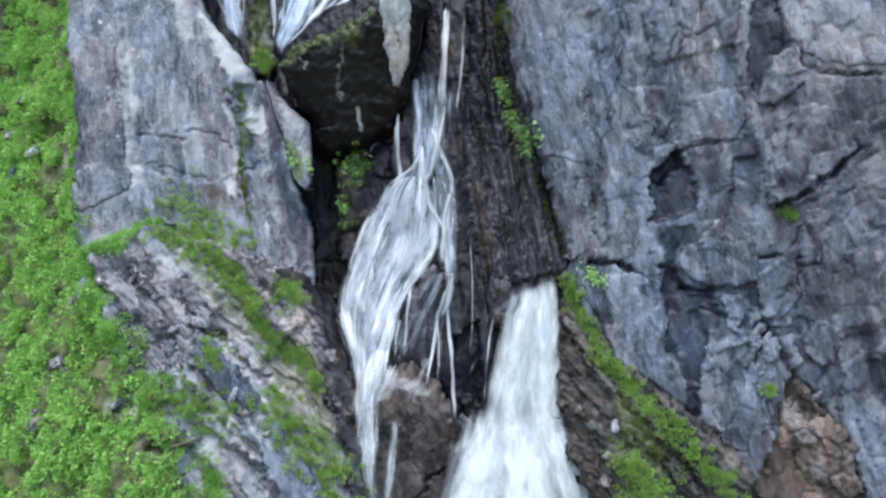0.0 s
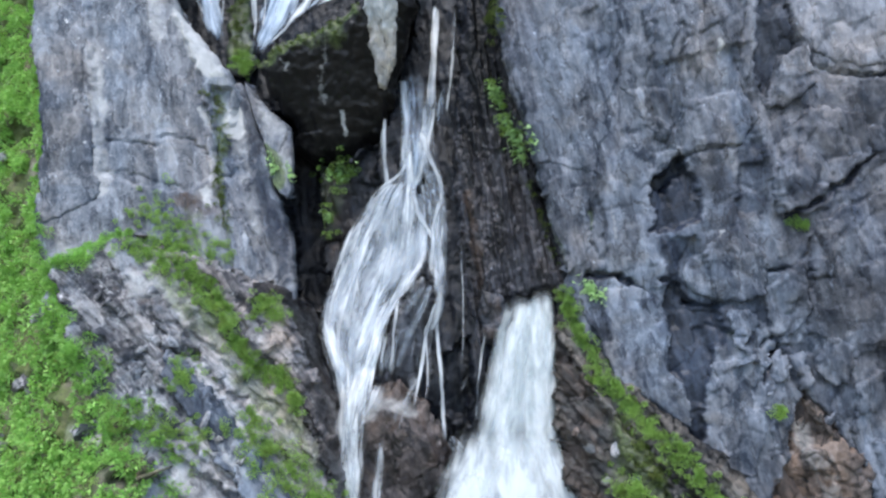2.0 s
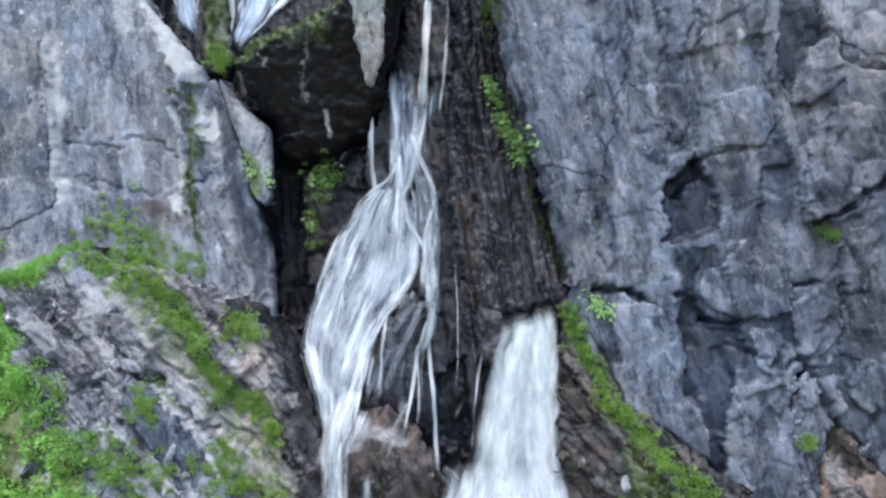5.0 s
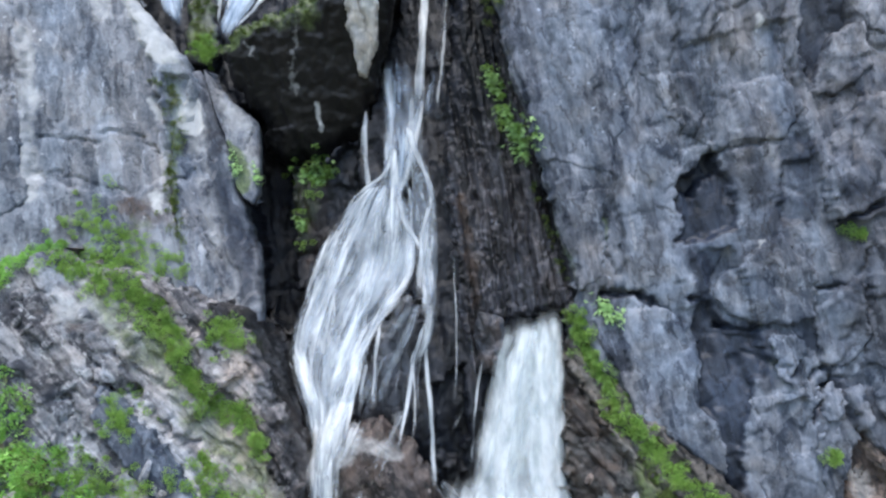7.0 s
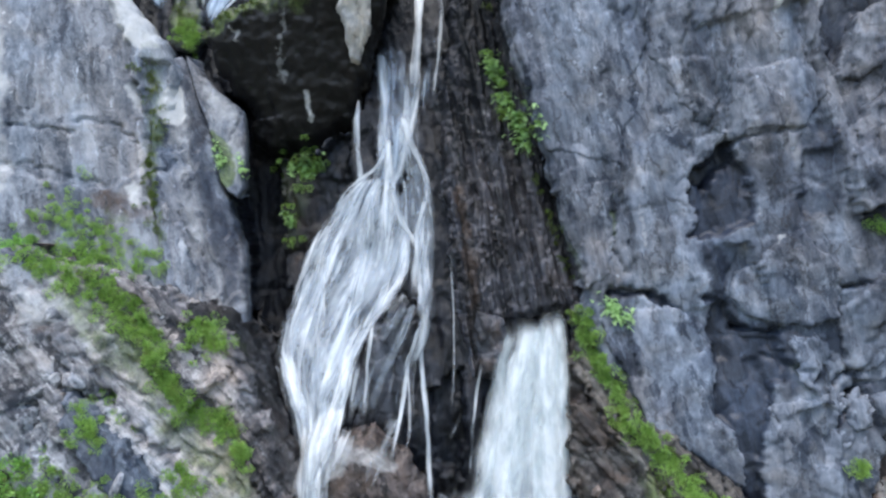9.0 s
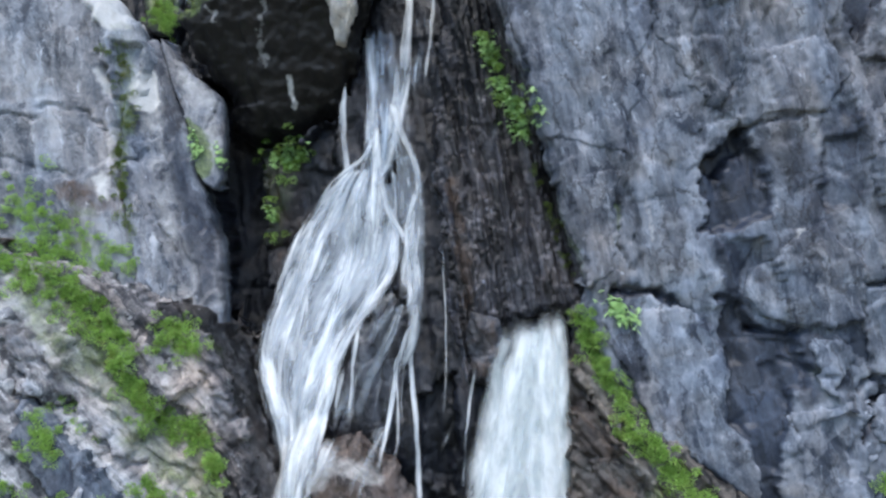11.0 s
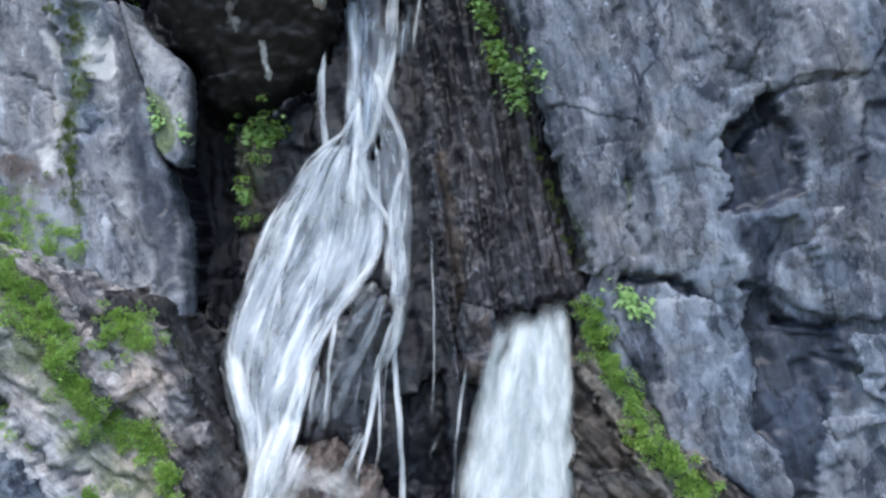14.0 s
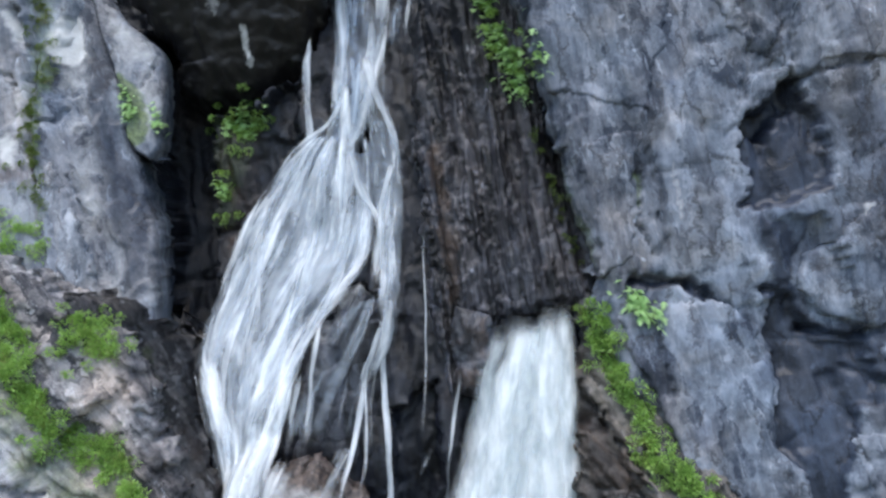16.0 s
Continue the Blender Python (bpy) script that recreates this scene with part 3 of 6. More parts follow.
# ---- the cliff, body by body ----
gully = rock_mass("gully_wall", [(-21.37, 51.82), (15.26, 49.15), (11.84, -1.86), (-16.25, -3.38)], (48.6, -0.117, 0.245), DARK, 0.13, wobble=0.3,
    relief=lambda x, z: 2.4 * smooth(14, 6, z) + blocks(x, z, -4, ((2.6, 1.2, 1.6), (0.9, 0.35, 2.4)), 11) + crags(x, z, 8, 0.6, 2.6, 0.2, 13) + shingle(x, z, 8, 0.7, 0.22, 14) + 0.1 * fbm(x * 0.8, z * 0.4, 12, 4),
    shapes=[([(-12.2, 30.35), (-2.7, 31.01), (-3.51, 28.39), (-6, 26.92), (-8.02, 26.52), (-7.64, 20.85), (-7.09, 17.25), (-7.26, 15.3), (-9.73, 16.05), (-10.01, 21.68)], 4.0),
            ([(-8.02, 26.52), (-5.16, 26.9), (-3.51, 28.82), (-3.85, 24.55), (-5.85, 21.67), (-7.32, 16.86), (-7.64, 20.85)], 1.2),
            ([(0.62, 13.89), (2.54, 15.41), (2.47, 9.57), (0.79, 10.24)], 1.0)],
    # The deep cavity and the gap right of the boulder have shade painted in.
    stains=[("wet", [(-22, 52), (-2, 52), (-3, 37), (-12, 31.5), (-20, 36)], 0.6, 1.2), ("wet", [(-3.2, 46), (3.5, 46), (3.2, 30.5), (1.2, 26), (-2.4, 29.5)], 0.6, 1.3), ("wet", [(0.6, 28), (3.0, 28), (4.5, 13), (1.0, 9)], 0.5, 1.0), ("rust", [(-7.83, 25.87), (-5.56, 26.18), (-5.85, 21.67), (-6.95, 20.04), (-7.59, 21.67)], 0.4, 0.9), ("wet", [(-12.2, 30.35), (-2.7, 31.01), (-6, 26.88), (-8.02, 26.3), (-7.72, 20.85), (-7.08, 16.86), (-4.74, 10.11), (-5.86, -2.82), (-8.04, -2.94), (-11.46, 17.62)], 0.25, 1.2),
            ("moss", [(-8.12, 26.74), (-5.58, 26.91), (-5.93, 24.57), (-7.06, 20.85), (-8.13, 21.67)], 0.4, 0.6),
            ("rust", [(-7.86, 25.44), (-5.55, 25.84), (-6.29, 22.49), (-7.02, 19.64), (-7.54, 20.45)], 0.4, 0.5),
            # Dark shade painted over the wall under the overhang above the right fall.
            ("wet", [(3.39, 20.04), (9.55, 20.04), (9.29, 14.75), (4.45, 15.43)], 0.5, 1.2),
            ("rust", [(2.57, 17.7), (4.7, 17.71), (4.01, 12.47), (2.53, 13.92)], 0.8, 0.25),
            ("wet", [(-21.37, 51.82), (15.26, 49.15), (11.84, -1.86), (-16.25, -3.38)], 1.0, 0.8)])
tagged(gully, "dark wet rock back wall of the waterfall gully", "rock wall")

slope = rock_mass("grassy_slope", [(-129.86, 100.68), (-28.51, 49.72), (-26.43, 35.63), (-23.05, 27.11), (-21.98, 21.46), (-19.55, 16.08), (-16.13, 12.25), (-13.85, 8.65), (-11.84, 3.69), (-54.32, -12.62)], (25.9, -0.82, 0.22), SOIL, 0.22, wobble=0.8,
    relief=lambda x, z: 0.7 * fbm(x * 0.3, z * 0.3, 21, 4) + 0.4 * fbm(x, z, 22, 3),
    stains=[("moss", [(-129.86, 100.68), (-34.22, 52.59), (-27.66, 27.72), (-25.56, 21.55), (-21.8, 15.91), (-18.29, 11.89), (-15.74, 8.17), (-13.3, 3.13), (-54.32, -12.62)], 0.8, 0.75), ("pale", [(-36.34, 33.28), (-31.22, 32.72), (-30.32, 30.73), (-35.32, 31.37)], 0.3, 0.6), ("pale", [(-19.72, 11.04), (-17.07, 12.09), (-17.08, 10.64), (-19.32, 10.35)], 0.3, 0.7)])
tagged(slope, "steep earth slope overgrown with bright green shrubs", "hillside", kind="structure")

def buttress_relief(x, z):
    return blocks(x, z, 5, ((4.5, 1.1, 2.0), (1.3, 0.26, 1.6), (0.5, 0.08, 1.8)), 31) + shingle(x, z, 4, 2.2, 0.15, 33) + 0.04 * fbm(x * 1.5, z * 0.9, 32, 4)


buttress = rock_mass("rock_buttress", [(-25.54, 45.5), (-24.53, 34.03), (-23.28, 26.86), (-22.99, 21.44), (-22.1, 18.99), (-22.46, 16.6), (-17.05, 12.99), (-10.56, 14.53), (-10.96, 16.89), (-11.58, 19.32), (-12.23, 21.8), (-12.73, 23.83), (-13.28, 25.63), (-13.25, 27.23), (-13.03, 29.17), (-12.93, 31.15), (-13.39, 32.53), (-16.27, 35.83), (-17.79, 39.06), (-19.24, 46.83)], (50.5, 0.345, 0.216), GREY, 0.11, roll=0.45, wobble=0.18, beds=(5, 3.0, 0.12),
    relief=buttress_relief,
    shapes=[([(-13.4, 31.5), (-12.08, 32.04), (-9.34, 29.1), (-9.35, 25.59), (-8.49, 20.43), (-8.03, 16.58), (-10.01, 17), (-11.91, 20.04), (-13.24, 25.43)], 0.35),
            ([(-14.47, 31.41), (-13.4, 31.5), (-13.17, 25.43), (-13.79, 25.8)], 0.55),
            ([(-21.76, 37.63), (-17.96, 39.03), (-15.05, 32.19), (-14.11, 25.39), (-15.57, 24.18), (-19.9, 25.16), (-20.86, 30.86)], 0.25)],
    cracks=[([(-19.93, 27.51), (-18.63, 27.43), (-17.12, 27.2)], 0.07, 0.22), ([(-17.35, 27.97), (-15.82, 27.87), (-14.31, 26.88)], 0.08, 0.25),
            ([(-19.93, 25.53), (-17.98, 25.31), (-15.59, 24.48)], 0.07, 0.22), ([(-14.75, 30.16), (-13.86, 26.99), (-13.53, 24.24), (-12.29, 20.8)], 0.22, 0.6),
            ([(-11.18, 27.13), (-9.98, 24.76), (-8.73, 20.82)], 0.12, 0.4), ([(-22.89, 24.12), (-21.31, 23.44), (-20.12, 24.03)], 0.12, 0.3)],
    stains=[("pale", [(-21.06, 33.22, 0.83), (-20.44, 29.72, 0.6), (-20.34, 27.41, 0.37), (-19.83, 24.41, 0.29)], 0.3, 0.7), ("pale", [(-17.03, 38.3), (-15.81, 35.89), (-13.81, 34.41), (-13.91, 32.29), (-14.49, 31.82), (-15.62, 32.96), (-17.06, 36.16)], 0.25, 1.0),
            ("pale", [(-14.91, 29.94, 0.54), (-14.58, 29.15, 0.39)], 0.12, 0.9), ("pale", [(-12.94, 29.68, 1.18), (-13.15, 28.84, 0.94)], 0.15, 0.95),
            ("pale", [(-12.39, 29.51), (-9.58, 28.45), (-9.46, 25.58), (-10.4, 25.95)], 0.5, 0.5), ("pale", [(-13, 27.43, 0.7), (-11.73, 23.51, 0.54), (-10.48, 19.66, 0.38)], 0.3, 0.5),
            ("pale", [(-14.34, 24.6, 0.46), (-14.11, 23.64, 0.53)], 0.15, 0.9), ("pale", [(-12.03, 19.66, 0.53), (-11.83, 18.53, 0.6)], 0.15, 0.9),
            ("pale", [(-18.19, 37.29, 1.02), (-17.66, 34.82, 0.7)], 0.4, 0.55),
            ("moss", [(-14.16, 32.27, 0.95), (-13.77, 28.6, 0.86), (-13.71, 26.2, 0.62)], 0.3, 0.4), ("moss", [(-10.75, 27.35, 0.55), (-10.38, 25.54, 0.47)], 0.2, 0.7),
            ("moss", [(-18.15, 23.34), (-14.51, 23.44), (-11.85, 18.91), (-13.54, 18.55), (-17.61, 20.4)], 0.8, 0.42),
            ("rust", [(-15.38, 23.8, 0.75), (-13.11, 23.09, 1.14)], 0.4, 0.5)])
for name, outline, out in (
        ("slab", [(-24.55, 39.71), (-21.98, 40.13), (-21.17, 30.83), (-19.8, 24.04), (-20.95, 22.91), (-22.55, 22.15), (-23, 26.88), (-24.16, 34.08)], 0.1),
        ("block", [(-13, 24.26), (-11.24, 20.8), (-10.06, 18.13), (-11.48, 18.53), (-12.99, 20.79)], 0.1)):
    rock_mass(name, outline, ((50.5, 0.345, 0.216)[0] - out, *(50.5, 0.345, 0.216)[1:]), GREY, 0.1, roll=0.14, wobble=0.18, relief=buttress_relief, depth=1.6, parent=buttress, beds=(5, 3.0, 0.12),
        stains=[("pale", [(-12.43, 30.33), (-9.58, 28.45), (-9.34, 25.18), (-10.6, 26.34)], 0.5, 0.4), ("pale", [(-12.94, 29.68, 1.34), (-13, 28.85, 1.02)], 0.15, 0.95), ("pale", [(-12.93, 27.44, 0.78), (-11.66, 23.51, 0.62), (-10.41, 19.66, 0.46)], 0.3, 0.5)])
RIB = (52.2, 0.5, 0.34)
rock_mass("rib", [(-14.06, 31.65), (-13.14, 32.2), (-12.13, 30.77), (-11.16, 27.89), (-10.41, 24.81), (-9.62, 22.79), (-9.13, 20.81), (-8.83, 18.26), (-8.5, 15.6), (-11.75, 15.86), (-12.38, 18.87), (-12.97, 21.79), (-13.86, 25.64), (-14.12, 28.96)], RIB, SLATE, 0.09, roll=0.2, wobble=0.1, depth=2.2, parent=buttress, beds=(14, 2.2, 0.12),
    relief=lambda x, z: shingle(x, z, 14, 1.3, 0.3, 37) + blocks(x, z, 14, ((2.4, 0.4, 3.0), (0.7, 0.1, 2.2)), 38),
    cracks=[([(-13.62, 25.34), (-13.03, 25.49), (-12.72, 26.01)], 0.1, 0.35), ([(-12.22, 23.22), (-11.74, 22.2), (-10.98, 21.06)], 0.08, 0.3)],
    stains=[("pale", [(-13.29, 29.97, 1.5), (-12.43, 27.45, 1.1), (-11.54, 23.65, 0.9), (-10.27, 20.04, 0.8), (-9.47, 18.53, 0.5)], 0.35, 0.38), ("pale", [(-13.4, 29.95, 1.3), (-13.12, 28.66, 1)], 0.15, 1.0),
            # Right half of the rib: shade of the turned-away face painted in.
            ("wet", [(-12.57, 29.48), (-11.2, 27.3), (-10.56, 24.52), (-9.39, 21.86), (-8.94, 18.51), (-9.66, 18.3), (-10.63, 21.32), (-11.98, 25.52)], 0.35, 0.72), ("moss", [(-14.17, 30.12, 0.9), (-13.79, 27.3, 0.9), (-13.68, 24.32, 0.7), (-13.03, 21.79, 0.6)], 0.3, 0.6)])
rock_mass("plate", [(-12.84, 32.23), (-12.07, 31.5), (-11.01, 30.2), (-9.71, 29.17), (-9.37, 26.68), (-9.29, 24.68), (-9.58, 24.03), (-10.06, 24.39), (-10.53, 25.02), (-11.12, 27.51), (-12.3, 30.36)], (51.8, 0.5, 0.34), SLATE, 0.08, roll=0.12, wobble=0.05, depth=1.3, parent=buttress, beds=(14, 2.0, 0.08),
    relief=lambda x, z: shingle(x, z, 20, 1.5, 0.12, 39) + blocks(x, z, 14, ((2.0, 0.22, 2.0), (0.6, 0.05, 1.8)), 40),
    cracks=[([(-10.24, 27.31), (-9.97, 28.23), (-9.75, 28.86)], 0.07, 0.2)],
    stains=[("pale", [(-12.2, 31.23), (-9.88, 28.99), (-9.47, 26.52), (-9.38, 23.99), (-9.88, 24.51), (-10.27, 26.73), (-10.98, 27.52)], 0.45, 0.55), ("moss", [(-11.11, 27.45, 0.55), (-10.55, 26.93, 0.8), (-10.12, 25.67, 0.7), (-10.21, 24.96, 0.5)], 0.2, 0.9)])
tagged(buttress, "grey jointed rock buttress with pale mineral streaks", "cliff")

outcrop = rock_mass("rock_outcrop", [(-20.84, 20.03), (-17.97, 21.42), (-13.86, 20.4), (-11.14, 18.57), (-9.06, 17.25), (-7.68, 15.05), (-6.42, 11.01), (-5.5, 4.92), (-4.08, -1.02), (-15.86, 1.7), (-16.41, 7.55), (-16.27, 11.72), (-18.96, 14.93)], (51.5, 0.542, 0.43), BROKEN, 0.1, roll=0.45, wobble=0.4, beds=(40, 1.6, 0.16),
    relief=lambda x, z: blocks(x, z, 37, ((3.2, 1.5, 3.2), (1.0, 0.5, 3.4), (0.36, 0.16, 2.6)), 41) + crags(x, z, 38, 0.8, 3.0, 0.3, 45) + crags(x, z, 34, 0.34, 2.2, 0.12, 46) + shingle(x, z, 38, 1.4, 0.5, 43) + shingle(x, z, 38, 0.5, 0.14, 44) + 0.06 * fbm(x * 1.3, z * 1.3, 42, 4),
    shapes=[([(-15.64, 17.97), (-13.49, 17.22), (-13.58, 15.38), (-14.76, 15.61)], -0.5), ([(-15.48, 14.69), (-13.73, 14.26), (-10.26, 9.23), (-7.52, 5.26), (-9.39, 6.15), (-12.67, 10.13), (-14.95, 12.79)], -0.35),
            ([(-11.21, 12.77), (-10.44, 11.11), (-6.3, 5.65), (-4.98, 4.83), (-5.9, 9.97), (-7.49, 14.16), (-8.93, 15.64)], 0.5)],
    cracks=[([(-14.88, 15.46), (-13.66, 14.9), (-11.81, 12.82), (-10.85, 12.26)], 0.2, 0.7), ([(-14.3, 16.58), (-13.41, 15.21), (-13.4, 13.91)], 0.15, 0.5), ([(-16.04, 14.73), (-15.46, 12.53), (-16.18, 12)], 0.15, 0.5)],
    stains=[("pale", [(-17.53, 19.35), (-14.92, 19.16), (-14.47, 17.94), (-16.77, 18)], 0.4, 0.75), ("pale", [(-13.03, 11.99, 0.67), (-12.02, 10.66, 0.54)], 0.3, 0.6),
            ("pale", [(-13.41, 9.34, 0.97), (-12.37, 7.47, 0.84)], 0.4, 0.5), ("rust", [(-17.83, 19.52), (-15.28, 19.68), (-14.97, 17.27), (-17, 17.67)], 0.5, 0.4),
            ("wet", [(-9.4, 17.45), (-6.59, 16.25), (-3.85, 10.41), (-2.8, -1.32), (-5.17, -0.77), (-5.93, 5.89), (-7.29, 11.1), (-8.69, 14.59)], 0.5, 0.6),
            ("moss", [(-8.85, 14.6), (-6.49, 8.75), (-5.95, 4.99), (-7.56, 5.85), (-9.82, 11.04)], 0.6, 0.6),
            ("moss", [(-17.26, 21.43), (-13.08, 18.96), (-10.75, 14.38), (-7.92, 10.84), (-9.09, 9.7), (-12.29, 14.48), (-15.73, 18.65)], 0.5, 0.6)])
rock_mass("wet_flank", [(-10.53, 19.04), (-9.3, 18.31), (-7.82, 16.74), (-7.01, 14.64), (-6.41, 12.8), (-5.85, 10.69), (-5.38, 8.09), (-4.82, 4.99), (-4.14, 1.4), (-5.8, 2.71), (-5.77, 6.08), (-6.52, 8.32), (-7.3, 10.62), (-8.23, 13.01), (-9.34, 15.8), (-10.61, 17.95)], (66.4, 2.0, 0.9), FLANK, 0.08, roll=0.4, wobble=0.3, parent=outcrop, depth=2.4,
    relief=lambda x, z: blocks(x, z, 36, ((1.6, 0.8, 3.6), (0.5, 0.22, 3.2)), 47) + crags(x, z, 38, 0.5, 3.2, 0.22, 49) + shingle(x, z, 38, 0.8, 0.4, 50),
    stains=[("wet", [(-10.53, 19.04), (-9.3, 18.31), (-7.82, 16.74), (-7.01, 14.64), (-6.41, 12.8), (-5.85, 10.69), (-5.38, 8.09), (-4.82, 4.99), (-4.14, 1.4), (-5.8, 2.71), (-5.77, 6.08), (-6.52, 8.32), (-7.3, 10.62), (-8.23, 13.01), (-9.34, 15.8), (-10.61, 17.95)], 0.3, 0.52), ("moss", [(-8.74, 16.01, 0.5), (-8.13, 14.24, 0.6), (-7.56, 12.81, 0.4)], 0.3, 0.6), ("rust", [(-7.22, 14.69), (-6.41, 12.8), (-5.79, 10.04), (-6.61, 10.36), (-7.46, 13.1)], 0.4, 0.3)])
rock_mass("slab", [(-14.8, 15.46), (-13.49, 14.56), (-11.87, 12.65), (-9.95, 10.04), (-7.94, 7.03), (-6.59, 4.55), (-8.63, 4.93), (-10.48, 8.27), (-12.42, 10.96), (-14.05, 13.19)], (50.2, 0.542, 0.43), SLATE, 0.09, roll=0.2, wobble=0.25, parent=outcrop, depth=1.6, beds=(38, 1.4, 0.14),
    relief=lambda x, z: blocks(x, z, 37, ((2.4, 0.5, 3.2), (0.7, 0.14, 3.0)), 52) + shingle(x, z, 38, 1.0, 0.2, 54), stains=[("pale", [(-11.87, 10.89, 0.3), (-9.81, 8.6, 0.3)], 0.15, 0.7)])
tagged(outcrop, "weathered broken rock outcrop with grassy ledges beside the waterfall", "rock outcrop")

striped = rock_mass("foliated_wall", [(2.1, 47.05), (1.75, 37.74), (1.8, 33.59), (1.45, 29.53), (1.35, 25.52), (1.86, 20.81), (2.22, 16.97), (2.59, 15.08), (3.34, 13.97), (3.84, 16.23), (4.86, 17.19), (6.65, 17.85), (8.13, 18.08), (9.23, 18.99), (8.56, 21.93), (7.8, 25.39), (7.1, 28.53), (6.16, 31.34), (5.55, 35), (5.88, 46.61)], (47.6, -0.17, 0.1), STRIPED, 0.07, roll=0.7, wobble=0.25,
    relief=lambda x, z: 0.5 * fbm((x + 0.17 * z) * 1.2 + 0.22 * fbm(x * 0.5, z * 0.22, 57, 3), z * 0.08, 51, 2, 0.6) + shingle(x, z, 10, 0.9, 0.4, 55) + shingle(x, z, 10, 0.42, 0.24, 56) + blocks(x, z, 9, ((1.8, 0.6, 6.0),), 53),
    # The top of the wall is darkened in colour to stand for shadow.
    stains=[("rust", [(2.37, 24.32, 0.54), (2.85, 20.81, 0.54), (3.11, 18.5, 0.69)], 0.4, 0.5), ("wet", [(0.66, 46.25), (5.6, 45.99), (5.0, 32.5), (3.6, 29.0), (2.2, 27.5), (1.0, 30.0)], 0.5, 1.15),
            ("rust", [(2.19, 25.51, 0.31), (2.63, 22.36, 0.31)], 0.3, 0.45)])
tagged(striped, "dark foliated rock wall with thin upright layers", "rock wall")

SEAMS = ([(12.91, 38.05), (12.92, 35.87), (13.19, 32.97), (12.81, 30.49), (13.4, 27.64), (13.03, 25.55)],
         [(14.23, 37.94), (14.08, 35.78), (14.52, 33.6), (13.82, 31.51), (14.24, 28.66), (13.97, 26.92)],
         [(14.78, 33.59), (14.46, 31.12), (14.8, 28.99), (14.55, 26.9)],
         [(11.53, 33.07), (11.14, 30.22), (11.58, 27.35)],
         [(18.1, 34.78), (17.68, 31.3), (18.71, 29.17)],
         [(20.35, 34.62), (20.97, 32.15), (21.1, 31.46)],
         [(21.16, 28.72), (20.63, 26.7), (20.42, 25.02)],
         [(10.01, 23.87), (10.48, 21.76), (10.28, 20.02)],
         [(15.99, 16.33), (17.52, 15.7), (18.52, 13.75), (18.17, 12.11)],
         [(20.46, 17.72), (19.63, 15.41), (19.87, 13.47)])


def cliff_relief(x, z):
    broken = 0.75 + 0.9 * smooth(10.5, 15.5, x + 0.25 * (z - 20) + 1.5 * fbm(x * 0.25, z * 0.25, 66, 3))
    rough = blocks(x, z, 12, ((1.5, 0.42, 1.7), (0.5, 0.13, 1.7)), 64) + crags(x, z, 14, 1.1, 2.4, 0.1, 65)
    wx, wz = x + 0.2 * fbm(x * 1.2, z * 1.2, 67, 3), z + 0.2 * fbm(x * 1.2, z * 1.2, 68, 3)
    split = sum(0.26 * np.exp(-(to_line(line, wx, wz) / 0.1) ** 2) for line in SEAMS)
    return split + blocks(x, z, 12, ((4.5, 1.4, 1.8),), 61) + broken * rough + shingle(x, z, 12, 2.9, 0.22, 63) + shingle(x, z, 16, 0.8, 0.09, 60) + 0.04 * fbm((x + 0.2 * z) * 1.4, z * 0.7, 62, 4)


